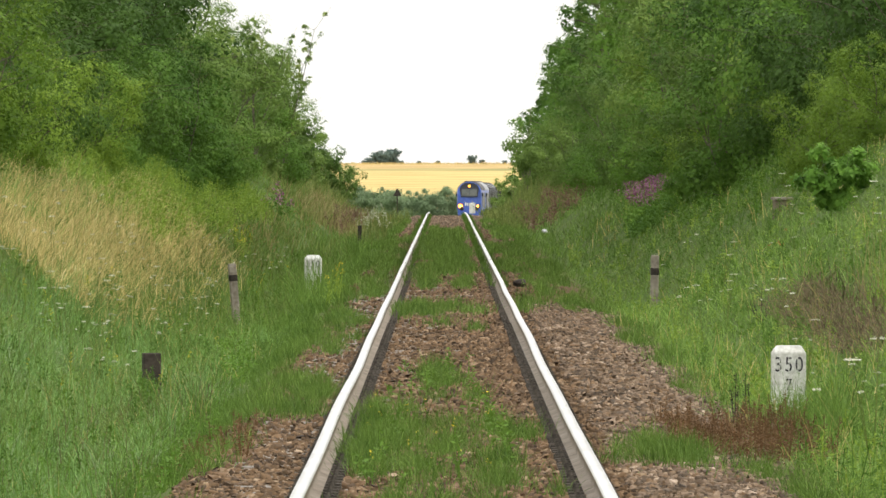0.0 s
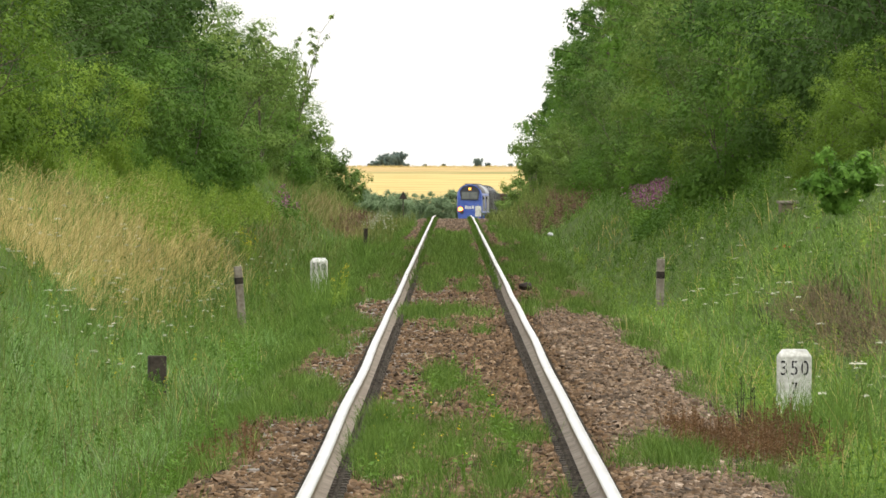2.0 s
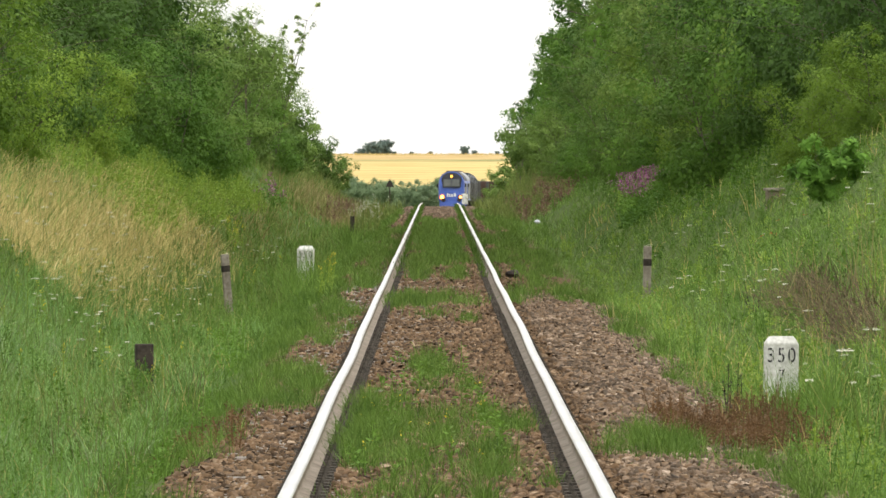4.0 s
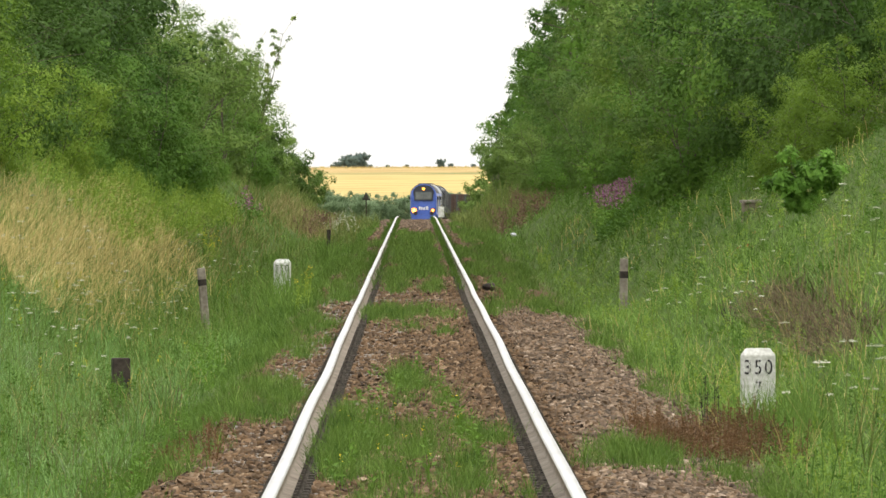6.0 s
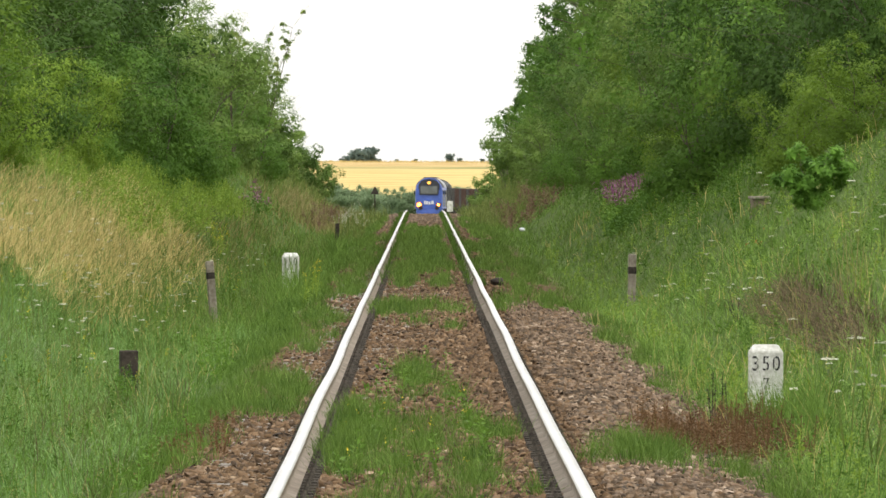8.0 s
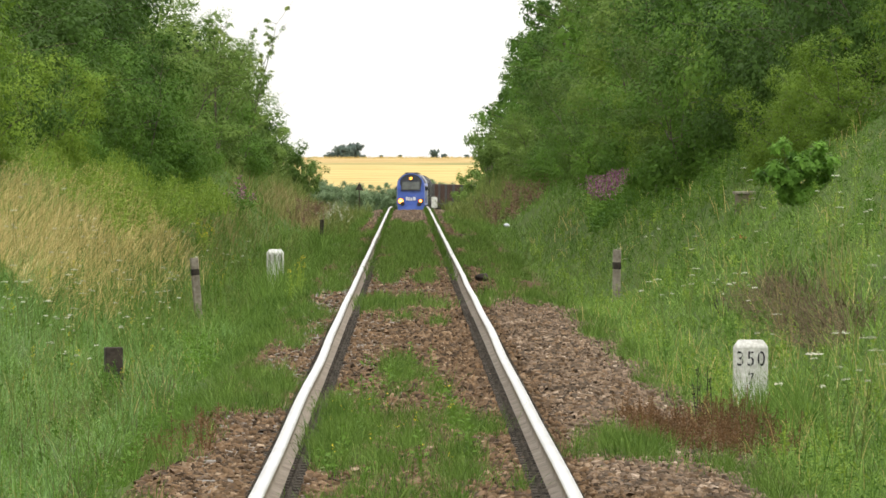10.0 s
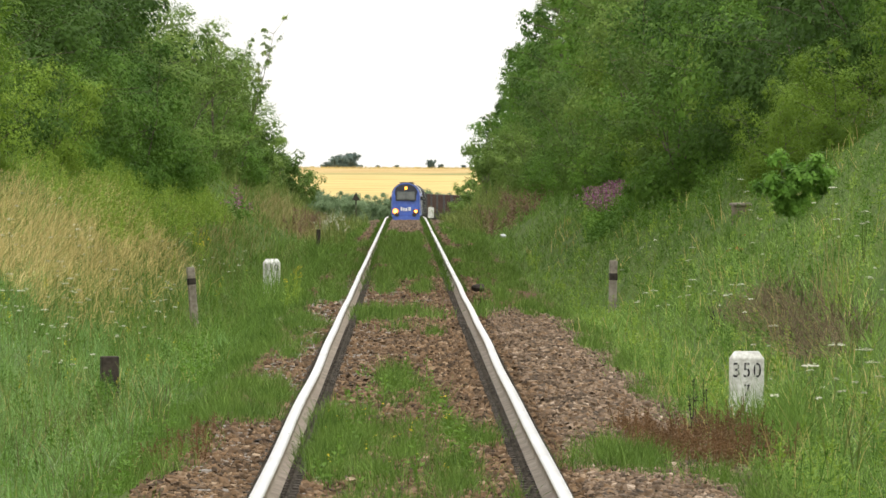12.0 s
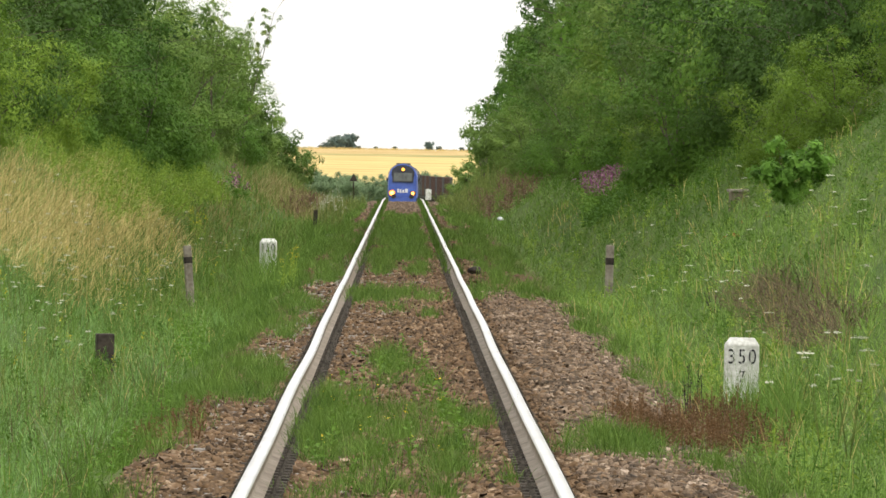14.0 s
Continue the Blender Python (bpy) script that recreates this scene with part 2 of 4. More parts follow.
    off = ease(y, 1640, 1760) * ease(u * -1.0, -6, 14) + ease(y, 1900, 2100)
    return near + (field - near) * np.clip(off, 0, 1)


# ---- ground ----
def ground_material():
    m = bpy.data.materials.new("ground_soil_ballast_and_stubble")
    m.use_nodes = True
    n, l = m.node_tree.nodes, m.node_tree.links
    bsdf = n["Principled BSDF"]
    bsdf.inputs["Roughness"].default_value = 0.95
    bsdf.inputs["Specular IOR Level"].default_value = 0.1
    geo, sep = n.new("ShaderNodeNewGeometry"), n.new("ShaderNodeSeparateXYZ")
    l.new(geo.outputs["Position"], sep.inputs[0])

    def noise_at(scale, detail=5):
        k = n.new("ShaderNodeTexNoise")
        k.inputs["Scale"].default_value, k.inputs["Detail"].default_value = scale, detail
        l.new(geo.outputs["Position"], k.inputs["Vector"])
        return k.outputs[0]

    def two(fac, a, b):
        k = n.new("ShaderNodeMix")
        k.data_type = "RGBA"
        for i, v in ((0, fac), (6, a), (7, b)):
            if isinstance(v, tuple):
                k.inputs[i].default_value = (*v, 1)
            else:
                l.new(v, k.inputs[i])
        return k.outputs[2]

    def span(v, a, b):
        k = n.new("ShaderNodeMapRange")
        l.new(v, k.inputs[0])
        k.inputs[1].default_value, k.inputs[2].default_value = a, b
        return k.outputs[0]

    def calc(op, a, b=0.0):
        k = n.new("ShaderNodeMath")
        k.operation = op
        for i, v in enumerate((a, b)):
            if isinstance(v, (int, float)):
                k.inputs[i].default_value = v
            else:
                l.new(v, k.inputs[i])
        return k.outputs[0]
    grit, patches = noise_at(28), noise_at(0.8, 4)
    gravel = two(span(grit, 0.3, 0.7), (0.034, 0.022, 0.012), (0.17, 0.106, 0.058))
    turf = two(span(patches, 0.35, 0.65), (0.048, 0.088, 0.018), (0.090, 0.122, 0.032))
    away = calc("ADD", calc("ABSOLUTE", calc("SUBTRACT", sep.outputs[0], 0.3)), calc("MULTIPLY", patches, 0.9))
    col = two(span(away, 2.15, 2.45), gravel, turf)
    corn = two(span(noise_at(0.05, 6), 0.35, 0.65), (0.41, 0.305, 0.115), (0.57, 0.435, 0.18))
    late = two(span(noise_at(0.09, 6), 0.35, 0.65), (0.36, 0.25, 0.10), (0.50, 0.37, 0.17))
    reach = calc("ADD", sep.outputs[1], calc("MULTIPLY", noise_at(0.03), 120))
    balk = two(span(noise_at(0.06, 6), 0.35, 0.62), (0.17, 0.19, 0.07), (0.40, 0.32, 0.13))
    corn = two(span(reach, 2745, 2775), corn, balk)
    corn = two(span(reach, 2835, 2865), corn, late)
    col = two(span(sep.outputs[1], 1720, 1800), col, corn)
    l.new(col, bsdf.inputs["Base Color"])
    b = n.new("ShaderNodeBump")
    b.inputs["Strength"].default_value, b.inputs["Distance"].default_value = 0.7, 0.03
    l.new(grit, b.inputs["Height"])
    l.new(b.outputs[0], bsdf.inputs["Normal"])
    return m


gx = np.concatenate([np.array([-4800, -2500, -1200, -600, -300, -150, -80, -50, -30, -20]), np.arange(-14, -3.9, 0.5), np.arange(-3.6, 3.61, 0.15), np.arange(4, 14.1, 0.5),
                     np.array([17, 20, 26, 34, 50, 80, 150, 300, 600, 1200, 2500, 4800])])
gy = np.concatenate([np.array([-3000, -1500, -700, -300, -150, -60]), np.arange(-20, 55, 8), np.arange(55, 180, 0.8), np.arange(180, 560, 3.0), np.arange(560, 1900, 15), np.arange(1900, 3200, 40), np.array([3400, 3800, 4300, 5200])])
X, Y = np.meshgrid(gx, gy)
GV = np.stack([X, Y, land(X, Y)], -1).reshape(-1, 3)
w = len(gx)
i0 = (np.arange(len(gy) - 1)[:, None] * w + np.arange(w - 1)[None, :]).ravel()
ground = new("ground", mesh_np("ground", GV, np.stack([i0, i0 + 1, i0 + w + 1, i0 + w], 1), mat=ground_material(), smooth=True))
tagged(ground, "grassy railway cutting, gravel trackbed and distant ripe grain field", "ground", kind="structure")


# ---- the track ----
def rail_mesh(side):
    """Flat-bottomed rail: foot, web and head, following the line, with the small kinks of an old track."""
    prof = [(-0.062, 0.0), (0.062, 0.0), (0.062, 0.012), (0.012, 0.03), (0.009, 0.10), (0.034, 0.112), (0.036, 0.138), (0.028, 0.149), (-0.028, 0.149), (-0.036, 0.138), (-0.034, 0.112), (-0.009, 0.10), (-0.012, 0.03), (-0.062, 0.012)]
    ys = np.concatenate([np.arange(-60, 50, 5.0), np.arange(50, 330, 1.5), np.arange(330, 620, 4.0), np.arange(620, 1960, 12.0)])
    calm = np.interp(ys, (100, 260), (1, 0.25))
    kink = calm * (0.004 * np.sin(ys * 0.21 + side) + 0.005 * np.sin(ys * 0.093 + 2 * side))
    drop = 0.004 * calm * np.sin(ys * 0.17 + side * 0.7)
    cx, cz = track_x(ys) + side * 0.7525 + kink, track_z(ys) - 0.149 + drop
    P = np.array(prof)
    V = np.zeros((len(ys), len(prof), 3))
    V[:, :, 0], V[:, :, 1], V[:, :, 2] = cx[:, None] + P[None, :, 0], ys[:, None], cz[:, None] + P[None, :, 1]
    k = len(prof)
    a = np.arange(len(ys) - 1)[:, None] * k
    j = np.arange(k)[None, :]
    Q = np.stack([a + j, a + (j + 1) % k, a + k + (j + 1) % k, a + k + j], -1).reshape(-1, 4)
    me = mesh_np("rail", V.reshape(-1, 3), Q, mat=M["rail_side"])
    me.materials.append(M["rail_top"])
    top = np.tile(np.isin(np.arange(k), (6, 7, 8)), len(ys) - 1).astype(np.int32)
    me.polygons.foreach_set("material_index", top)
    return me


track = tagged(new("railway_track"), "single railway track with worn shiny rails in weedy ballast", "railway track", kind="structure")
for side in (-1, 1):
    data_part("rail", rail_mesh(side), track, "polished steel rail with dusty brown web")

sleeper_me = bpy.data.meshes.new("sleeper")
bm = boxed(-1.3, -0.13, -0.20, 1.3, 0.13, 0.0, bevel=0.02)
bm.to_mesh(sleeper_me), bm.free()
sleeper_me.materials.append(M["sleeper"])
clip_me = bpy.data.meshes.new("rail_fastening")
bm = bmesh.new()
box(bm, -0.15, -0.09, 0.0, 0.15, 0.09, 0.012)
for x, half, up in ((-0.092, 0.022, 0.03), (0.108, 0.042, 0.05)):
    box(bm, x - half, -0.05, 0.012, x + half, 0.05, up)
    rod(bm, (x, 0, up), (x, 0, up + 0.03), 0.016, 0.012, 6)
bm.to_mesh(clip_me), bm.free()
clip_me.materials.append(M["fastening"])
for i in range(270):
    y = 52 + 0.6 * i
    data_part("sleeper", sleeper_me, track, at=pose(0.036, y, -0.162 + rng.normal(0, 0.003), 0, 0, rng.normal(0, 0.4)))
    for s in (-1, 1):
        if i < 150:
            data_part("rail_fastening", clip_me, track, at=pose(0.036 + s * 0.7525, y, -0.164, 0, 0, 0 if s < 0 else 180))
bm = bmesh.new()
for i in range(150, 300):
    for s in (-1, 1):
        x = 0.036 + s * (0.7525 - 0.118)
        box(bm, x - 0.034, 52 + 0.6 * i - 0.05, -0.16, x + 0.034, 52 + 0.6 * i + 0.05, -0.10)
tagged(part("far_fastenings", bm, M["fastening"], track), kind="stuff")


# ---- loose ballast ----
def pebbles(name, px, py, size, mat, lift=0.3):
    """Crushed stones: squashed boxes with moved corners, bedded in the ground."""
    n = len(px)
    cube = np.array([(x, y, z) for z in (-1, 1) for y in (-1, 1) for x in (-1, 1)], float) * 0.5
    V = cube[None] + rng.normal(0, 0.19, (n, 8, 3))
    V[:, 4:, :2] *= rng.uniform(0.45, 0.95, n)[:, None, None]
    V *= (size[:, None] * rng.uniform(0.6, 1.4, (n, 3)))[:, None, :]
    a, b = rng.uniform(0, 6.28, n), rng.normal(0, 0.7, n)
    ca, sa, cb, sb = np.cos(a)[:, None], np.sin(a)[:, None], np.cos(b)[:, None], np.sin(b)[:, None]
    x, z = V[..., 0] * cb - V[..., 2] * sb, V[..., 0] * sb + V[..., 2] * cb
    x, y = x * ca - V[..., 1] * sa, x * sa + V[..., 1] * ca
    pz = land(px, py) + size * lift
    W = np.stack([x + px[:, None], y + py[:, None], z * 0.7 + pz[:, None]], -1).reshape(-1, 3)
    f = np.array([(4, 5, 7, 6), (0, 1, 5, 4), (2, 6, 7, 3), (0, 4, 6, 2), (1, 3, 7, 5)])
    Q = (np.arange(n)[:, None, None] * 8 + f[None]).reshape(-1, 4)
    return new(name, mesh_np(name, W, Q, mat=mat))


def deep(n, near, far, power=2.0):
    """Distances with more of them near by (density falls with that power)."""
    power = power + 0.001 if power == 1 else power
    a, b = near ** (1 - power), far ** (1 - power)
    return (a + (b - a) * rng.random(n)) ** (1 / (1 - power))


n = 46000
py = deep(n, 63, 420, 2.3)
px = rng.uniform(-1.55, 1.8, n)
clear = np.abs(np.abs(px - 0.036) - 0.7525) > 0.085
tagged(pebbles("ballast", px[clear], py[clear], (0.013 + 0.027 * rng.random(n) ** 2.0)[clear] * (1 + py[clear] / 900), M["stone"]),
       "reddish brown crushed stone ballast between and beside the rails", "ballast", kind="stuff")
n = 16000
py = deep(n, 66, 165, 1.6)
px = rng.uniform(1.0, 2.25, n)
heap = tagged(pebbles("ballast_shoulder", px, py, 0.014 + 0.028 * rng.random(n) ** 1.6, M["stone_grey"], 0.4),
              "shoulder of grey-brown broken stone beside the rail", "ballast", kind="stuff")


n = 4200
py, px = rng.uniform(385, 545, n), rng.uniform(-1.6, 1.9, n)
clear = np.abs(np.abs(px - 0.036) - 0.7525) > 0.09
tagged(pebbles("crest_ballast", px[clear], py[clear], rng.uniform(0.025, 0.05, n)[clear], M["stone_grey"], 0.2), "brown crushed stone at the crest of the line", "ballast", kind="stuff")


# ---- grass ----
def clumpy(x, y):
    """From 0 to 1: where grass stands in thick clumps, a hand or an arm across."""
    v = np.sin(x * 9.1 + 1.3 * np.sin(y * 1.1)) * np.sin(y * 1.9 + 2.0 * np.sin(x * 3.7)) + 0.7 * np.sin(x * 4.3 - y * 0.83 + 1.0) * np.sin(y * 0.57 + x * 2.2)
    return np.clip(0.5 + 0.42 * v, 0, 1)


def blades(name, bx, by, high, mat, wide=0.006, lean=0.25, label="", category="grass", curl=0.35, lift=0.0, droop=0.35):
    """Bent tapering blades standing on the ground in uneven clumps, some nodding over, as one object."""
    n = len(bx)
    bz = land(bx, by) - 0.02 + lift
    high = high * (0.55 + 0.75 * clumpy(bx, by))
    a = rng.uniform(0, 6.28, n)
    face = rng.normal(0, 0.7, n)
    w = np.maximum(wide * 0.55, by * 2.2e-5) * rng.uniform(0.6, 1.3, n)
    dx, dy = np.cos(a), np.sin(a)
    tilt = np.abs(rng.normal(0, lean, n)) + 0.05
    nod = droop * rng.random(n) ** 1.5
    wx, wy = np.cos(face) * w, np.sin(face) * w
    V = np.zeros((n, 5, 3))
    for k, (t, half) in enumerate(((0.0, 0.5), (0.0, -0.5), (0.55, 0.42), (0.55, -0.42), (1.0, 0.0))):
        out = tilt * (t + curl * t * t) + nod * 0.7 * t * t * t
        V[:, k, 0] = bx + dx * out * high + wx * half * 2
        V[:, k, 1] = by + dy * out * high + wy * half * 2
        V[:, k, 2] = bz + high * (t * np.cos(np.minimum(tilt, 1.2) * t) - nod * t ** 3)
    b = np.arange(n)[:, None] * 5
    me = mesh_np(name, V.reshape(-1, 3), b + np.array([0, 1, 3, 2]), b + np.array([2, 3, 4]), mat)
    return tagged(new(name, me), label, category, kind="stuff")


def tufts(cx, cy, per, spread):
    """Places of blades gathered in tufts."""
    k = np.repeat(np.arange(len(cx)), per)
    return cx[k] + rng.normal(0, 1, len(k)) * spread, cy[k] + rng.normal(0, 1, len(k)) * spread * 3


def region(n, x0, x1, y0, y1, power=1.6):
    return rng.uniform(x0, x1, n), deep(n, y0, y1, power)


def bunch(n, x0, x1, y0, y1, per, spread, power=1.6):
    return tufts(*region(n, x0, x1, y0, y1, power), per, spread)


TALL, MID = "tall grass on the verge beside the track", "green grass along the cutting"
x, y = bunch(3600, -4.4, -2.0, 58, 150, 9, 0.06)
blades("tall_verge_grass", x, y, rng.uniform(0.10, 0.40, len(x)) * rng.uniform(0.6, 1.1, len(x)), M["grass_cool"], 0.005, 0.5, "tall blue-green grass on the verge beside the track")
x, y = bunch(1500, -4.6, -2.0, 58, 170, 9, 0.07)
blades("mixed_verge_grass", x, y, rng.uniform(0.10, 0.42, len(x)), M["grass_green"], 0.005, 0.5, "mixed green grass on the verge")
x, y = bunch(2600, -6.0, -1.9, 130, 480, 8, 0.10)
blades("verge_grass", x, y, rng.uniform(0.12, 0.38, len(x)), M["grass_green"], 0.006, 0.45, "green verge grass along the track")
x, y = bunch(1700, -6.5, -2.1, 85, 480, 7, 0.10)
blades("seeding_grass", x, y, rng.uniform(0.15, 0.50, len(x)), M["grass_olive"], 0.005, 0.35, "olive seeding grass mixed into the verge")
x, y = bunch(1700, -5.5, -4.15, 138, 230, 8, 0.13, 1.4)
x = x + rng.normal(0, 0.34, len(x))
blades("dry_bank_grass", x, y, rng.uniform(0.18, 0.55, len(x)), M["grass_straw"], 0.004, 0.5, "tall straw-coloured dry grass on the bank")
x, y = bunch(150, -5.0, -3.7, 205, 380, 8, 0.16, 1.2)
blades("dry_bank_tufts", x, y, rng.uniform(0.2, 0.55, len(x)), M["grass_tan"], 0.004, 0.5, "tan dry tufts along the bank")
x, y = bunch(1300, -6.9, -3.7, 135, 330, 8, 0.12, 1.4)
blades("bank_undergrowth", x, y, rng.uniform(0.15, 0.45, len(x)), M["grass_olive"], 0.005, 0.5, "olive grass among the dry stems on the bank")
x, y = bunch(900, -7.0, -4.8, 150, 330, 8, 0.12, 1.4)
blades("upper_bank_grass", x, y, rng.uniform(0.2, 0.6, len(x)), M["grass_fresh"], 0.006, 0.5, "rank yellow-green grass high on the bank")
x, y = bunch(520, -6.5, -1.7, 400, 560, 8, 0.2, 1.0)
blades("crest_grass", x, y, rng.uniform(0.3, 0.8, len(x)), M["grass_olive"], 0.006, 0.4, "tall seeding grass at the crest")
x, y = bunch(220, -4.7, -2.3, 395, 500, 8, 0.2, 1.0)
blades("crest_dry_grass", x, y, rng.uniform(0.35, 0.85, len(x)), M["grass_tan"], 0.006, 0.4, "tan seeding grass beside the line near the crest")
# dark grass added along the far rails to imitate their shaded, rusty web
x = np.concatenate([rng.uniform(-0.68, -0.60, 2600), rng.uniform(0.68, 0.76, 2600) - 0.04, rng.uniform(0.83, 0.92, 1500), rng.uniform(-0.92, -0.83, 900)])
y = rng.uniform(185, 500, len(x))
keep = (clumpy(x * 0.2, y * 0.25) > 0.3) & (np.abs(np.abs(x - 0.036) - 0.7525) > 0.07)
blades("rail_side_grass", x[keep], y[keep], rng.uniform(0.15, 0.24, keep.sum()), M["grass_short"], 0.005, 0.3, "short dark grass added along the rails for their shaded web", droop=0.15)
x, y = bunch(520, 1.75, 6.0, 400, 560, 8, 0.2, 1.0)
blades("crest_verge_grass", x, y, rng.uniform(0.3, 0.85, len(x)), M["grass_olive"], 0.006, 0.4, "tall olive grass beside the line at the crest")
x, y = np.concatenate([rng.uniform(2.25, 2.75, 900), rng.uniform(-2.3, -1.72, 500), rng.uniform(-2.2, -1.9, 300)]), np.concatenate([rng.uniform(84, 90.8, 900), rng.uniform(183, 190.6, 500), rng.uniform(285, 299, 300)])
h = np.concatenate([rng.uniform(0.36, 0.54, 900), rng.uniform(0.56, 0.84, 500), rng.uniform(0.56, 0.78, 300)])
blades("stone_side_grass", x, y, h, M["grass_green"], 0.005, 0.35, "grass grown up round the marker stones")
x, y = bunch(4000, 2.0, 5.6, 60, 260, 8, 0.08)
blades("bank_grass", x, y, rng.uniform(0.08, 0.27, len(x)), M["grass_green"], 0.005, 0.65, "green grass on the verge and cutting slope", droop=0.6)
x, y = bunch(2200, 2.15, 4.5, 62, 170, 8, 0.07)
blades("pale_bank_grass", x, y, rng.uniform(0.10, 0.32, len(x)), M["grass_fresh"], 0.005, 0.6, "pale green grass round the marker stone")
x, y = bunch(1500, 2.0, 7.5, 110, 480, 8, 0.12)
blades("slope_grass", x, y, rng.uniform(0.06, 0.20, len(x)), M["grass_olive"], 0.005, 0.7, "olive green grass on the cutting slope", droop=0.6)
x, y = bunch(600, 2.0, 5.5, 260, 440, 8, 0.16, 1.0)
blades("far_slope_grass", x, y, rng.uniform(0.12, 0.40, len(x)), M["grass_green"], 0.006, 0.55, "rank green grass on the far slope")
x, y = bunch(1500, 2.6, 7.5, 110, 330, 8, 0.12)
blades("short_slope_grass", x, y, rng.uniform(0.06, 0.19, len(x)), M["grass_green"], 0.005, 0.8, "soft yellow-green grass on the cutting slope")
x, y = bunch(110, 2.6, 6.5, 90, 330, 5, 0.14)
blades("dry_slope_stems", x, y, rng.uniform(0.2, 0.42, len(x)), M["grass_straw"], 0.003, 0.3, "scattered dry pale grass stems on the slope")

# short grass creeping over the ballast: from, to across the line; from, to along it; tufts
CREEP = ((-0.60, 0.36, 68, 92, 170), (-0.12, 0.26, 94, 110, 45), (-0.58, 0.42, 148, 163, 60), (-0.62, 0.62, 186, 224, 70), (-0.48, 0.46, 225, 382, 400),
         (-0.66, -0.42, 74, 88, 40), (0.44, 0.64, 78, 83, 12), (-0.5, 0.5, 112, 146, 8), (-0.6, 0.6, 60, 68, 30),
         (-2.2, -0.90, 89, 105, 170), (-2.2, -1.35, 58, 130, 240), (-2.2, -0.92, 116, 150, 170), (-2.1, -0.95, 176, 330, 400), (-2.2, -1.35, 330, 480, 160), (-2.2, -1.2, 150, 178, 80),
         (0.92, 1.55, 72, 80, 60), (1.25, 2.15, 165, 480, 300), (0.9, 1.3, 215, 300, 60), (1.75, 2.2, 60, 76, 50), (1.9, 2.2, 95, 165, 60), (0.9, 1.6, 150, 168, 20))
xs, ys = [], []
for u0, u1, d0, d1, k in CREEP:
    m = max(2, int(k / 4))
    a, b = region(m, u0, u1, d0, d1, 1.2)
    j = np.repeat(np.arange(m), 170)
    r = rng.uniform(0.4, 1.25, m)[j]
    xs.append(a[j] + rng.normal(0, 0.085, len(j)) * r), ys.append(b[j] * (1 + rng.normal(0, 0.014, len(j)) * r))
x, y = np.concatenate(xs), np.concatenate(ys)
keep = np.abs(np.abs(x - 0.036) - 0.7525) > 0.07
x, y = x[keep], y[keep]
low = rng.random(len(x)) < np.where(y < 180, 0.68, 0.35)
blades("trackbed_grass", x[low], y[low], rng.uniform(0.08, 0.22, low.sum()), M["grass_short"], 0.004, 0.4, "short grass tufts growing through the ballast", droop=0.2)
blades("trackbed_pale_grass", x[~low], y[~low], rng.uniform(0.08, 0.24, (~low).sum()), M["grass_green"], 0.004, 0.4, "paler grass tufts growing through the ballast", droop=0.2)


# ---- herbs ----
def herbs(name, hx, hy, high, mat, per, size, label, spread=0.10, stem=0.004, category="weeds", top=None, toplabel=0.0):
    """Leafy stalks on the ground: a thin stem each with small leaves up it, and coloured tips if asked for."""
    n = len(hx)
    bz = land(hx, hy) - 0.02
    k = np.repeat(np.arange(n), per)
    t = rng.uniform(0.15, 1.0, len(k))
    lean = rng.normal(0, 0.14, (n, 2))
    P = np.stack([hx[k] + lean[k, 0] * high[k] * t, hy[k] + lean[k, 1] * high[k] * t, bz[k] + high[k] * t], 1)
    d = rng.normal(0, 1, (len(k), 3)) * (1, 1, 0.35) + (0, 0, 0.25)
    d /= np.linalg.norm(d, axis=1)[:, None]
    s = (size * rng.uniform(0.6, 1.4, len(k)) * (1.25 - 0.6 * t))[:, None]
    w = np.cross(d, rng.normal(0, 0.6, (len(k), 3)) + (0, 0, 1))
    w /= np.linalg.norm(w, axis=1)[:, None]
    P = P + d * (spread * rng.random(len(k)) * (1.1 - t))[:, None]
    V = np.stack([P, P + d * s * 0.5 + w * s * 0.22, P + d * s, P + d * s * 0.5 - w * s * 0.22], 1).reshape(-1, 3)
    base = np.stack([hx, hy, bz], 1)
    tip = np.stack([hx + lean[:, 0] * high, hy + lean[:, 1] * high, bz + high], 1)
    ww = np.maximum(stem, hy * 3e-5)[:, None] * np.array((1.0, 0, 0))
    SV = np.stack([base - ww, base + ww, tip + ww * 0.5, tip - ww * 0.5], 1).reshape(-1, 3)
    Q = np.arange(len(V) + len(SV)).reshape(-1, 4)
    me = mesh_np(name, np.concatenate([V, SV]), Q, mat=mat)
    if top:
        me.materials.append(top)
        idx = np.zeros(len(Q), np.int32)
        idx[:len(k)][t > toplabel] = 1
        me.polygons.foreach_set("material_index", idx)
    return tagged(new(name, me), label, category, kind="stuff")


x, y = region(420, -4.6, -2.2, 62, 300, 1.3)
herbs("verge_weeds", x, y, rng.uniform(0.12, 0.42, 420), M["leaf_bright"], 40, 0.042, "leafy green weeds in the verge")
x, y = region(520, 2.2, 5.6, 66, 300, 1.2)
herbs("slope_weeds", x, y, rng.uniform(0.10, 0.36, 520), M["herb_fresh"], 40, 0.038, "yellowish leafy weeds on the slope")
x, y = region(170, -3.2, -1.6, 60, 105)
herbs("verge_herbs", x, y, rng.uniform(0.10, 0.36, 170), M["leaf_mid"], 34, 0.035, "small dark-leaved herbs in the verge grass", 0.06)
x, y = region(760, 3.0, 6.6, 115, 260, 1.2)
herbs("meadow_herbs", x, y, rng.uniform(0.10, 0.30, 760), M["leaf_bright"], 44, 0.036, "low green meadow herbs on the slope", 0.12)
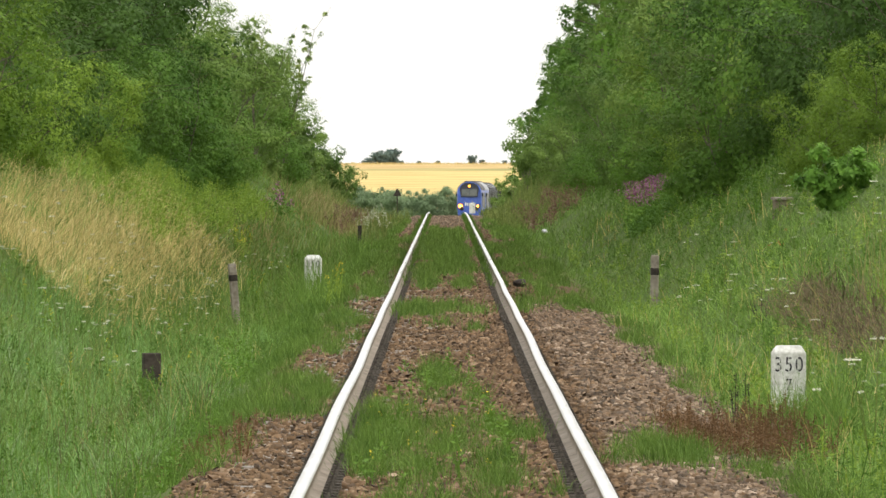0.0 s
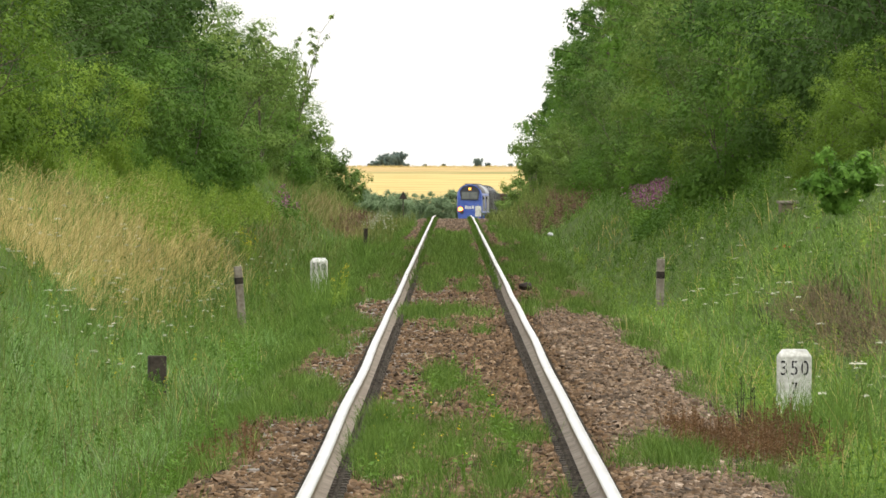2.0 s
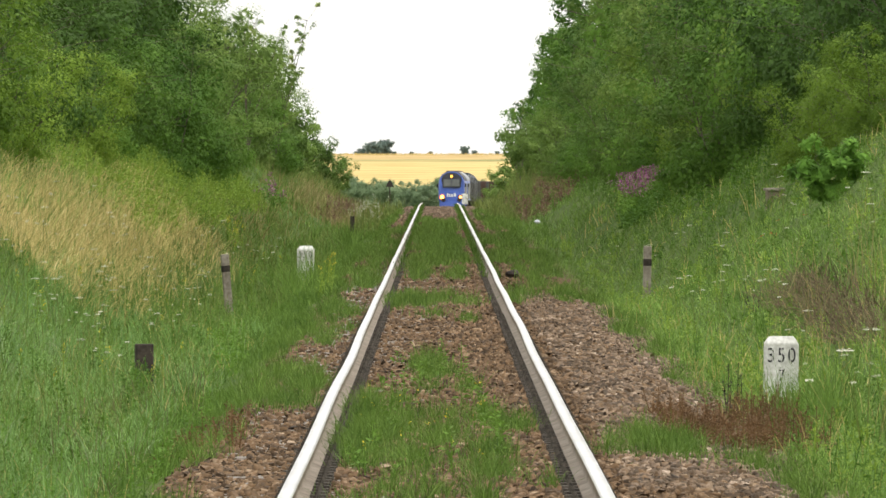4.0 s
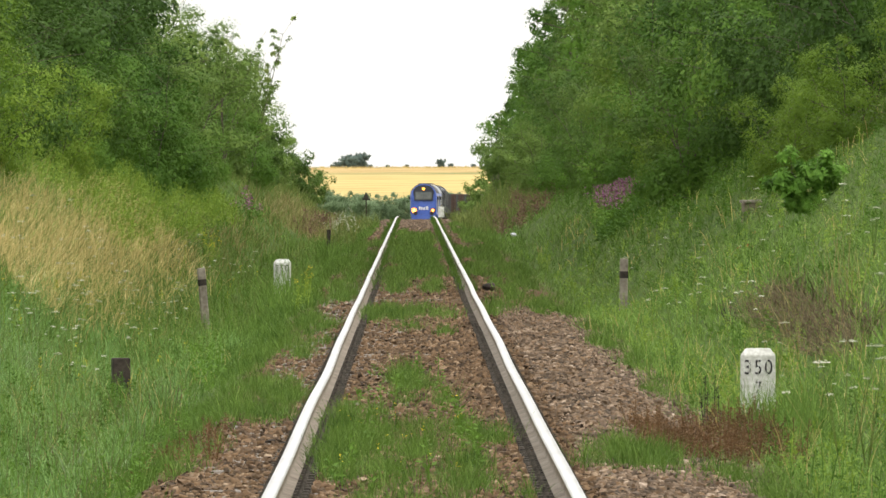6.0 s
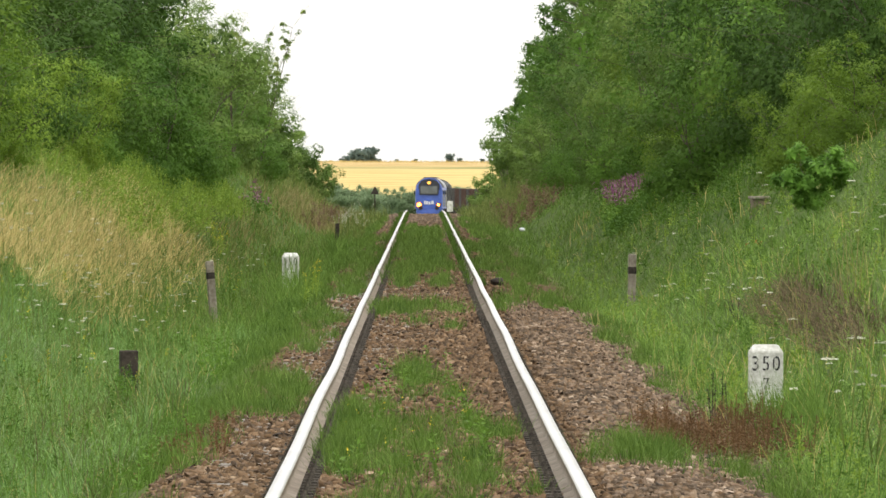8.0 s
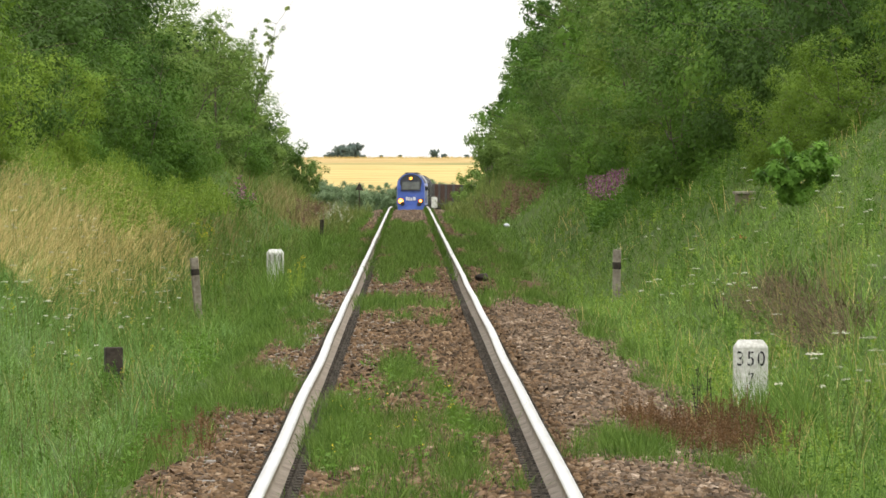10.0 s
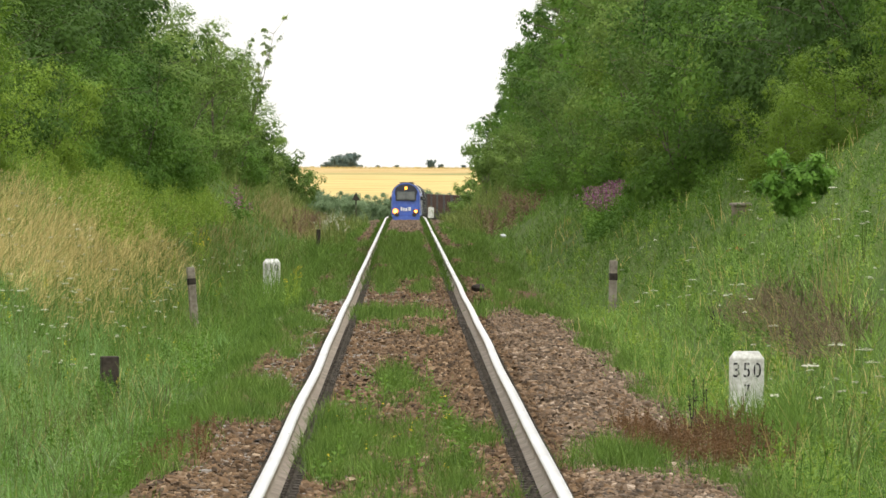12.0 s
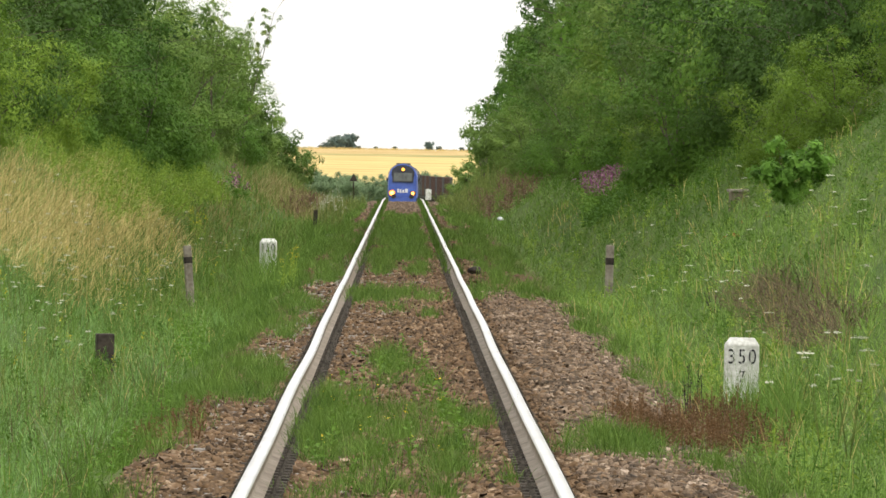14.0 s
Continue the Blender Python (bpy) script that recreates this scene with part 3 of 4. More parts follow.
x, y = region(7, 3.75, 4.35, 148, 156, 1.0)
herbs("poppies", x, y, rng.uniform(0.16, 0.28, 7), M["grass_green"], 10, 0.04, "a few red poppies in the slope grass", 0.03, category="flowers", top=M["flower_red"], toplabel=0.8)
x, y = region(150, 2.1, 3.2, 64, 120)
herbs("slope_herbs", x, y, rng.uniform(0.10, 0.34, 150), M["leaf_mid"], 30, 0.032, "small dark-leaved herbs in the bank grass", 0.06)
x, y = bunch(60, -2.9, -1.7, 66, 112, 6, 0.07)
blades("brown_seed_stems", x, y, rng.uniform(0.22, 0.48, len(x)), M["twig"], 0.003, 0.25, "thin brown seeding stems in the verge grass", droop=0.1)
x, y = bunch(300, -4.2, -1.9, 66, 130, 6, 0.06)
blades("pale_nodding_grass", x, y, rng.uniform(0.18, 0.40, len(x)), M["grass_pale"], 0.005, 0.6, "pale nodding seed heads in the verge grass", droop=0.9)
x, y = bunch(90, -3.6, -1.9, 60, 150, 5, 0.10)
blades("pale_seed_stems", x, y, rng.uniform(0.2, 0.42, len(x)), M["grass_straw"], 0.003, 0.3, "thin pale seeding stems in the verge grass")
x, y = bunch(110, 2.1, 3.8, 64, 150, 5, 0.10)
blades("pale_slope_stems", x, y, rng.uniform(0.2, 0.45, len(x)), M["grass_straw"], 0.003, 0.3, "thin pale seeding stems in the bank grass")
x, y = region(30, -0.5, 0.4, 68, 110)
herbs("track_weeds", x, y, rng.uniform(0.10, 0.30, 30), M["leaf_mid"], 26, 0.045, "small leafy weeds between the rails", 0.05)
x, y = region(26, -0.55, 0.35, 68, 92)
herbs("yellow_flowers", x, y, rng.uniform(0.10, 0.24, 26), M["leaf_bright"], 14, 0.025, "small yellow-flowered weeds between the rails", 0.03, top=M["flower_yellow"], toplabel=0.8)
x, y = region(12, -4.05, -3.8, 240, 258, 1.0)
herbs("ragwort_clump", x, y, rng.uniform(0.45, 0.65, 12), M["herb_fresh"], 60, 0.04, "clump of yellow-flowered ragwort below the bank", 0.10, top=M["flower_yellow"], toplabel=0.8)
x, y = region(9, -1.72, -1.45, 170, 186, 1.0)
herbs("trackside_mustard", x, y, rng.uniform(0.35, 0.6, 9), M["herb_fresh"], 60, 0.035, "yellow-green flowering weeds beside the rail", 0.10, top=M["flower_yellow"], toplabel=0.9)
x, y = region(12, -2.02, -1.82, 114, 123, 1.0)
herbs("nettles", x, y, rng.uniform(0.35, 0.52, 12), M["leaf_bright"], 60, 0.04, "leafy green nettles in the verge", 0.07)
x, y = region(40, -4.2, -2.4, 100, 260)
herbs("ragwort", x, y, rng.uniform(0.3, 0.55, 40), M["leaf_lime"], 50, 0.026, "yellow-flowered ragwort in the verge", 0.08, top=M["flower_yellow"], toplabel=0.82)
x, y = region(260, 1.42, 2.42, 78, 88, 1.0)
herbs("red_sorrel", x, y, rng.uniform(0.06, 0.25, 260) + np.where(x > 1.95, 0.10, 0.0), M["sorrel"], 80, 0.022, "rust-red dried sorrel on the edge of the ballast", 0.07)
x, y = region(60, -1.75, -1.2, 76, 86, 1.0)
herbs("red_sorrel_patch", x, y, rng.uniform(0.06, 0.20, 60), M["sorrel"], 34, 0.024, "rust-red sorrel by the sleeper ends", 0.06)
x, y = region(210, 2.5, 5.0, 380, 520, 1.0)
herbs("red_weeds", x, y, rng.uniform(0.4, 0.8, 210), M["weed_rose"], 30, 0.10, "reddish brown seeding weeds near the crest", 0.15)
x, y = region(80, -3.7, -2.7, 400, 470, 1.0)
herbs("red_weed_patch", x, y, rng.uniform(0.4, 0.85, 80), M["weed_rose"], 30, 0.10, "reddish brown seeding weeds in dry grass near the crest", 0.15)
x, y = region(30, -2.64, -2.42, 104, 110.5, 1.0)
herbs("stump_weeds", x, y, rng.uniform(0.22, 0.46, 30), M["leaf_mid"], 40, 0.035, "leafy weeds beside the dark stump", 0.06)
x, y = region(520, -6.0, -4.4, 200, 330, 1.2)
herbs("bramble_slope", x, y, rng.uniform(0.25, 0.65, 520), M["herb_fresh"], 40, 0.06, "bright green brambles and herbs below the bushes", 0.2)
x, y = region(560, -6.1, -4.3, 190, 320, 1.2)
herbs("pale_brambles", x, y, rng.uniform(0.25, 0.6, 560), M["herb_fresh"], 34, 0.06, "yellow-green herbs on the slope below the bushes", 0.15)
x, y = region(420, 4.0, 6.2, 180, 400, 1.2)
herbs("slope_brambles", x, y, rng.uniform(0.25, 0.7, 420), M["leaf_bright"], 44, 0.055, "green herbs and brambles below the wood", 0.2)
x, y = region(150, 2.3, 3.5, 465, 560, 1.0)
herbs("crest_weeds", x, y, rng.uniform(0.45, 0.75, 150) + 0.65 * (x - 2.35), M["grass_olive"], 60, 0.06, "tall green weeds beside the line at the crest", 0.14)
x, y = region(46, -2.3, -1.6, 325, 362, 1.0)
herbs("cow_parsley", x, y, rng.uniform(0.6, 1.15, 46), M["grass_olive"], 46, 0.05, "white-flowering cow parsley near the crest", 0.12, category="flowers", top=M["flower_white"], toplabel=0.72)
x, y = region(5, 1.98, 2.16, 85, 90, 1.0)
herbs("dock_stalks", x, y, rng.uniform(0.30, 0.46, 5), M["post_dark"], 50, 0.026, "dark brown seeded dock stalks beside the ballast", 0.03)
x, y = region(230, 3.72, 4.58, 248, 266, 1.0)
herbs("fireweed", x, y, rng.uniform(0.75, 1.0, 230) * (1.0 - 0.55 * (x - 3.72)), M["leaf_mid"], 56, 0.07, "clump of purple-flowering fireweed on the bank", 0.14, category="flowers", top=M["flower_purple"], toplabel=0.66)
x, y = region(90, 3.62, 4.4, 240, 252, 1.0)
herbs("fireweed_leaves", x, y, rng.uniform(0.25, 0.45, 90), M["leaf_mid"], 60, 0.07, "dark leafy stems at the foot of the fireweed", 0.14)
x, y = region(12, -4.8, -4.3, 330, 370, 1.0)
herbs("fireweed_patch", x, y, rng.uniform(0.4, 0.8, 12), M["leaf_mid"], 40, 0.11, "fading purple fireweed under the bushes", 0.14, category="flowers", top=M["flower_purple"], toplabel=0.65)


def carrot(seed, high, head):
    """A wild carrot: branching stalk and flat white umbels of small florets."""
    r = np.random.default_rng(seed)
    root = tagged(new("wild_carrot"), "white wild carrot umbel on a thin green stalk", "flower", "wild carrots")
    tips = [(r.normal(0, 0.05), r.normal(0, 0.05), high)] + [(r.normal(0, 0.14), r.normal(0, 0.14), high * r.uniform(0.7, 0.95)) for _ in range(2)]
    bm = bmesh.new()
    for t in tips:
        rod(bm, (0, 0, -0.03), t, 0.0035, 0.0022, 4)
    part("stalk", bm, M["grass_olive"], root)
    for i, t in enumerate(tips):
        R = head * (1 if i == 0 else r.uniform(0.4, 0.75))
        bm = bmesh.new()
        for _ in range(26):
            a, q = r.uniform(0, 6.28), R * math.sqrt(r.random())
            c = Vector(t) + Vector((q * math.cos(a), q * math.sin(a), 0.012 - 0.25 * q * q / R + r.normal(0, 0.003)))
            s = R * 0.17
            vs = [bm.verts.new(c + Vector((s * math.cos(b), s * math.sin(b), 0.004 * (b % 2)))) for b in (0, 1.26, 2.5, 3.8, 5.0)]
            top = bm.verts.new(c + Vector((0, 0, s * 0.5)))
            for j in range(5):
                bm.faces.new((vs[j], vs[(j + 1) % 5], top))
        part("umbel", bm, M["flower_white"], root)
    return root


carrots = [carrot(s, h, w) for s, h, w in ((1, 0.5, 0.038), (2, 0.42, 0.03), (3, 0.6, 0.042))]
spots = [(region(1, -4.6, -2.6, 105, 240), 0) for _ in range(24)] + [(region(1, -5.0, -3.3, 120, 185), 0) for _ in range(30)] + [(region(1, 2.6, 4.6, 80, 230), 0) for _ in range(26)]
for i, ((cx, cy), _) in enumerate(spots):
    at = pose(float(cx[0]), float(cy[0]), float(land(cx, cy)[0]), 0, 0, rng.uniform(0, 360))
    if i < 3:
        carrots[i].matrix_basis = at
    else:
        copy_thing(carrots[i % 3], at)
for cx, cy, s in ((2.56, 76, 1.2), (2.66, 79, 1.3), (2.74, 77, 1.15), (2.70, 78.5, 1.25)):
    copy_thing(carrots[2], pose(cx, cy, float(land(cx, cy)), 0, 0, 70 * cy) @ Matrix.Diagonal((s, s, s, 1)))


def brushwood(cx, cy, n, wide, long, label):
    """A tangle of dead twigs."""
    Vs, Qs, off = [], [], 0
    for _ in range(n):
        x0, y0 = cx + rng.uniform(-wide, wide), cy + rng.uniform(-long, long)
        z0 = float(land(x0, y0))
        a, e, L = rng.uniform(0, 6.28), rng.uniform(0.1, 1.1), rng.uniform(0.2, 0.45)
        t = np.linspace(0, 1, 4)[:, None]
        P = np.array((x0, y0, z0)) + t * np.array((math.cos(a) * math.cos(e), math.sin(a) * math.cos(e), math.sin(e))) * L + rng.normal(0, 0.03, (4, 3)) * t
        T = np.linspace(0.0045, 0.002, 4)[:, None]
        u = np.array((math.sin(a), -math.cos(a), 0.3))
        V = np.stack([P - T * u, P + T * u, P + T * np.array((0, 0, 1.0))], 1)
        i = np.arange(3)[:, None] * 3
        j = np.arange(3)[None]
        Qs.append(np.stack([i + j, i + (j + 1) % 3, i + 3 + (j + 1) % 3, i + 3 + j], -1).reshape(-1, 4) + off)
        Vs.append(V.reshape(-1, 3))
        off += 12
    return tagged(new("brushwood", mesh_np("brushwood", np.concatenate(Vs), np.concatenate(Qs), mat=M["twig"])), label, "brushwood", kind="stuff")


x, y = bunch(16, 3.25, 3.75, 108, 126, 4, 0.05)
blades("tall_dry_stems", x, y, rng.uniform(0.55, 0.85, len(x)), M["grass_tan"], 0.004, 0.15, "tall dry stems standing among the dead twigs", droop=0.1)
brushwood(3.50, 113, 1500, 0.2, 14, "tangle of dead brown twigs on the slope")
shrub = tagged(new("dead_shrub"), "small bare dark shrub sticking out of the grass", "shrub")
shrub.matrix_basis = pose(3.22, 130, float(land(3.22, 130)) - 0.02) @ Matrix.Diagonal((0.7, 0.7, 0.62, 1))
for a, h, s in ((0, 0.62, 0.02), (35, 0.5, 0.13), (-40, 0.52, -0.12), (20, 0.4, 0.17), (-15, 0.42, -0.16)):
    br = rod(bmesh.new(), (0, 0, -0.03), (s * 0.6, 0.01 * a / 20, h * 0.55), 0.010, 0.007, 6)
    rod(br, (s * 0.6, 0.01 * a / 20, h * 0.55), (s, 0.02 * a / 20, h), 0.007, 0.003, 6)
    rod(br, (s * 0.5, 0.01 * a / 20, h * 0.5), (s * 1.6 + 0.05, -0.02, h * 0.8), 0.005, 0.002, 5)
    part("branch", br, M["post_dark"], shrub)
# tall grasses along the skyline of the field
x, y = rng.uniform(-26, 20, 1500), rng.uniform(2960, 3010, 1500)
blades("field_edge_grass", x, y, rng.uniform(0.15, 0.6, 1500), M["grass_straw"], 0.05, 0.3, "tall dry grass along the skyline of the field")

# the same track and verge under and behind the camera
x, y = region(3500, -1.5, 1.7, 62, 124, 1.0)
y = y - 68
keep = np.abs(np.abs(x - 0.036) - 0.7525) > 0.085
tagged(pebbles("near_ballast", x[keep], y[keep], rng.uniform(0.025, 0.05, 3500)[keep], M["stone"]), "reddish brown crushed stone between the rails", "ballast", kind="stuff")
x, y = bunch(900, -6, 6, 62, 124, 7, 0.1, 1.0)
keep = np.abs(x) > 2.0
blades("near_grass", x[keep], y[keep] - 68, rng.uniform(0.1, 0.35, keep.sum()), M["grass_green"], 0.006, 0.5, "green grass beside the track")


# ---- trees and bushes ----
def tube(points, radii, sides):
    """A tapered tube through points: corners and quads."""
    P = np.array(points, float)
    T = np.gradient(P, axis=0)
    T /= np.linalg.norm(T, axis=1)[:, None] + 1e-9
    side = np.cross(T, (0.31, 0.95, 0.07))
    side /= np.linalg.norm(side, axis=1)[:, None] + 1e-9
    up = np.cross(T, side)
    a = np.arange(sides) / sides * 2 * np.pi
    V = P[:, None] + (np.cos(a)[None, :, None] * side[:, None] + np.sin(a)[None, :, None] * up[:, None]) * np.array(radii)[:, None, None]
    i = np.arange(len(P) - 1)[:, None] * sides
    j = np.arange(sides)[None]
    Q = np.stack([i + j, i + (j + 1) % sides, i + sides + (j + 1) % sides, i + sides + j], -1).reshape(-1, 4)
    return V.reshape(-1, 3), Q


def leaves(centres, spread, per, size, r, droop=0.3, dome=0.75):
    """Small pointed leaves strewn round cluster centres: corners and triangles."""
    k = np.repeat(np.arange(len(centres)), per)
    n = len(k)
    d = r.normal(0, 1, (n, 3))
    d /= np.linalg.norm(d, axis=1)[:, None]
    d[:, 2] = np.where(r.random(n) < dome, np.abs(d[:, 2]), d[:, 2])
    inner = r.random(n) < 0.28
    far = r.random(n) ** 0.22 * np.where(inner, 0.68, 1.0)
    P = centres[k] + d * (spread[k] * far)[:, None] * np.array((1, 1, 0.95))
    middle = centres.mean(0)
    out = (centres - middle)[k]
    out /= np.linalg.norm(out, axis=1)[:, None] + 1e-9
    nrm = r.normal(0, 0.26, (n, 3)) + d * 0.9 + out * 0.5 + np.array((0, 0, 0.35))
    nrm /= np.linalg.norm(nrm, axis=1)[:, None] + 1e-9
    axis = r.normal(0, 1, (n, 3)) + d * 0.3 + np.array((0, 0, -droop))
    axis -= nrm * (axis * nrm).sum(1)[:, None] * 0.85
    axis /= np.linalg.norm(axis, axis=1)[:, None] + 1e-9
    wide = np.cross(axis, nrm)
    wide /= np.linalg.norm(wide, axis=1)[:, None] + 1e-9
    s = (size * r.uniform(0.6, 1.35, n) * np.where(inner, 2.1, 1.0))[:, None]
    V = np.stack([P + wide * s * 0.36, P + axis * s, P - wide * s * 0.36], 1)
    return V.reshape(-1, 3), np.arange(n * 3).reshape(-1, 3)


def tree(seed, high, wide, base, limbs, per, leaf, mat, label, category="tree", name="tree", stems=1, clump=0.8, extra=1.15, peak=0.45, droop=0.3, dome=0.5):
    """A trunk (or several stems) with limbs and a crown of leaves in clumps."""
    r = np.random.default_rng(seed)
    wood, wood_v, wood_q, off, C, S = [], [], [], 0, [], []

    def grow(points, radii, sides):
        nonlocal off
        v, q = tube(points, radii, sides)
        wood_v.append(v), wood_q.append(q + off)
        off += len(v)
    for s in range(stems):
        lean = r.normal(0, 0.05 if stems == 1 else 0.28, 2)
        start = np.zeros(3) if stems == 1 else np.array((*r.normal(0, 0.12 * wide, 2), 0))
        h = high * (1 if stems == 1 else r.uniform(0.65, 1.0))
        ts = np.linspace(0, 1, 8)
        bend = r.normal(0, 0.035 * h, (8, 2)) * ts[:, None]
        spine = np.stack([start[0] + lean[0] * h * ts + bend[:, 0], start[1] + lean[1] * h * ts + bend[:, 1], h * ts - 0.15], 1)
        thick = (0.013 * h + 0.02) * (1 if stems == 1 else 0.45)
        grow(spine, thick * (1 - 0.93 * ts), 6)
        for b in range(max(3, limbs // stems)):
            f = base + (1 - base) * (b + r.random()) / max(3, limbs // stems)
            f = min(f, 0.99)
            at = np.array([np.interp(f, ts, spine[:, c]) for c in range(3)])
            g = (f - base) / (1 - base)
            reach = wide * (0.35 + 0.75 * math.sin(math.pi * min(1, (g + 0.12) / (2 * peak)) ** 1.0) if g < peak else 0.22 + 0.88 * (1 - ((g - peak) / (1 - peak)) ** 1.5)) * r.uniform(0.55, 1.15)
            a = r.uniform(0, 2 * math.pi)
            rise = r.uniform(0.15, 0.75)
            tt = np.linspace(0, 1, 4)
            limb = at + np.stack([np.cos(a) * reach * tt, np.sin(a) * reach * tt, reach * rise * tt * (1 - 0.35 * tt)], 1) + r.normal(0, 0.04 * reach, (4, 3)) * tt[:, None]
            grow(limb, thick * 0.42 * (1 - f * 0.6) * (1 - 0.9 * tt) + 0.004, 3)
            k = max(2, int(reach * extra))
            for j in range(k):
                t = r.uniform(0.3, 1.06)
                p = np.array([np.interp(t, tt, limb[:, c]) for c in range(3)])
                C.append(p + r.normal(0, 0.2 * clump + 0.06 * reach, 3) * (1, 1, 0.7))
                S.append(clump * r.uniform(0.5, 1.2) * (0.6 + 0.4 * reach / max(wide, 0.1)))
        wood.append((np.concatenate(wood_v), np.concatenate(wood_q)))
        wood_v, wood_q, off = [], [], 0
    for _ in range(limbs if stems > 1 else 0):
        a, q = r.uniform(0, 2 * math.pi), wide * 0.8 * math.sqrt(r.random())
        C.append(np.array((q * math.cos(a), q * math.sin(a), r.uniform(0.1, 0.22 * high))))
        S.append(clump * r.uniform(0.5, 1.0))
    C, S = np.array(C), np.array(S)
    C[:, 2] = np.maximum(C[:, 2], 0.15)
    root = tagged(new(name), label, category)
    for wv, wq in wood:
        data_part("trunk" if stems == 1 else "stem", mesh_np("trunk", wv, wq, mat=M["bark"], smooth=True), root)
    lv, lq = leaves(C, S, per, leaf, r, droop, dome)
    data_part("crown", mesh_np("crown", lv, tris=lq, mat=mat), root)
    return root


def stand(ob, x, y, turn=0.0, size=1.0, tall=1.0, sink=0.05):
    return copy_thing(ob, pose(x, y, float(land(x, y)) - sink, 0, 0, turn) @ Matrix.Diagonal((size, size, size * tall, 1)))


KINDS = {
    "alder": tree(11, 11.5, 3.0, 0.06, 46, 160, 0.072, M["leaf_mid"], "tall leafy green broadleaf tree at the edge of the cutting"),
    "ash": tree(12, 13.0, 3.4, 0.10, 48, 150, 0.078, M["leaf_dark_shade"], "tall dark green broadleaf tree above the cutting"),
    "birch": tree(13, 12.0, 2.4, 0.08, 46, 155, 0.064, M["leaf_grey"], "slender grey-green birch tree beside the railway", droop=0.8, clump=0.6),
    "willow": tree(14, 5.2, 2.3, 0.05, 36, 180, 0.063, M["leaf_grey"], "grey-green willow bush on the bank", "bush", "bush", stems=5),
    "hazel": tree(15, 4.2, 2.0, 0.05, 32, 200, 0.060, M["leaf_mid"], "rounded green bush at the foot of the trees", "bush", "bush", stems=5),
    "lime": tree(16, 4.6, 1.7, 0.05, 30, 250, 0.052, M["leaf_lime"], "yellow-green young shrub at the wood's edge", "bush", "bush", stems=4),
    "sapling": tree(17, 2.4, 1.1, 0.04, 26, 90, 0.12, M["leaf_sapling"], "bright green leafy sapling on the slope", "bush", "bush", stems=4, clump=0.4, extra=4, dome=0.5),
    "broadleaf_far": tree(18, 9.5, 2.8, 0.05, 40, 52, 0.15, M["leaf_mid"], "leafy green tree farther along the cutting", clump=0.65, extra=1.8, dome=0.4),
    "birch_far": tree(19, 9.0, 2.0, 0.06, 38, 60, 0.12, M["leaf_grey"], "grey-green birch farther along the cutting", clump=0.5, droop=0.8),
    "bush_far": tree(20, 4.0, 2.2, 0.04, 30, 46, 0.15, M["leaf_grey"], "low green bush in the hollow beside the line", "bush", "bush", stems=5, clump=0.6, extra=2.0, dome=0.2),
    "hollow_bush": tree(23, 3.3, 2.3, 0.04, 30, 130, 0.10, M["leaf_hollow_haze"], "green bush in the hollow beyond the crest, paled for haze", "bush", "bush", stems=5, clump=0.6, extra=2.0, dome=0.2),
    # dark bush that fills shadowed recesses between the trees by its colour
    "shade_bush": tree(24, 4.4, 2.1, 0.05, 32, 200, 0.060, M["leaf_dark_shade"], "dark-leaved bush standing in for shade at the wood's edge", "bush", "bush", stems=5),
    "hill_tree": tree(21, 4.0, 2.2, 0.04, 40, 110, 0.16, M["leaf_far_haze"], "tree on the skyline of the field, leaves paled for haze", stems=5, clump=0.75, extra=2.2, dome=0.2),
}


def whip_birch(seed, high, stems, per, label):
    """A young birch: thin stems curving apart, small leaves in loose tufts along their twigs."""
    r = np.random.default_rng(seed)
    root = tagged(new("tree"), label, "tree")
    C, S = [], []
    for i in range(stems):
        a, h = r.uniform(0, 6.28), high * r.uniform(0.6, 1.0)
        t = np.linspace(0, 1, 9)
        reach = r.uniform(0.10, 0.30) * h
        spine = np.stack([np.cos(a) * reach * t ** 1.7, np.sin(a) * reach * t ** 1.7, h * t - 0.1], 1) + r.normal(0, 0.02 * h, (9, 3)) * t[:, None] * (1, 1, 0.3)
        v, q = tube(spine, 0.03 * (1 - 0.88 * t), 5)
        vs, qs, off = [v], [q], len(v)
        for _ in range(9):
            f = r.uniform(0.3, 0.97)
            p = np.array([np.interp(f, t, spine[:, c]) for c in range(3)])
            b, L = r.uniform(0, 6.28), r.uniform(0.25, 0.75) * (1.15 - 0.6 * f)
            u = np.linspace(0, 1, 4)[:, None]
            twig = p + u * np.array((math.cos(b), math.sin(b), r.uniform(0.2, 0.9))) * L
            v, q = tube(twig, np.array((0.012, 0.009, 0.007, 0.004)), 3)
            vs.append(v), qs.append(q + off)
            off += len(v)
            for g in r.uniform(0.35, 1.0, 3):
                C.append(p + g * (twig[-1] - p))
                S.append(r.uniform(0.07, 0.19) * (1.5 - f))
        for g in r.uniform(0.55, 1.0, 6):
            C.append(np.array([np.interp(g, t, spine[:, c]) for c in range(3)]))
            S.append(r.uniform(0.06, 0.13))
        data_part("stem", mesh_np("stem", np.concatenate(vs), np.concatenate(qs), mat=M["bark"], smooth=True), root)
    lv, lq = leaves(np.array(C), np.array(S), per, 0.062, r, 0.6, 0.4)
    data_part("crown", mesh_np("crown", lv, tris=lq, mat=M["leaf_grey"]), root)
    return root


for seed, x, y, high, stems in ((31, -6.25, 374, 4.9, 6), (32, -5.8, 386, 6.0, 4), (33, -5.55, 436, 6.6, 5), (34, 3.95, 620, 5.2, 5)):
    whip_birch(seed, high, stems, 16, "thin young birch with bare whips against the sky").matrix_basis = pose(x, y, float(land(x, y)), 0, 0, 40 * seed)
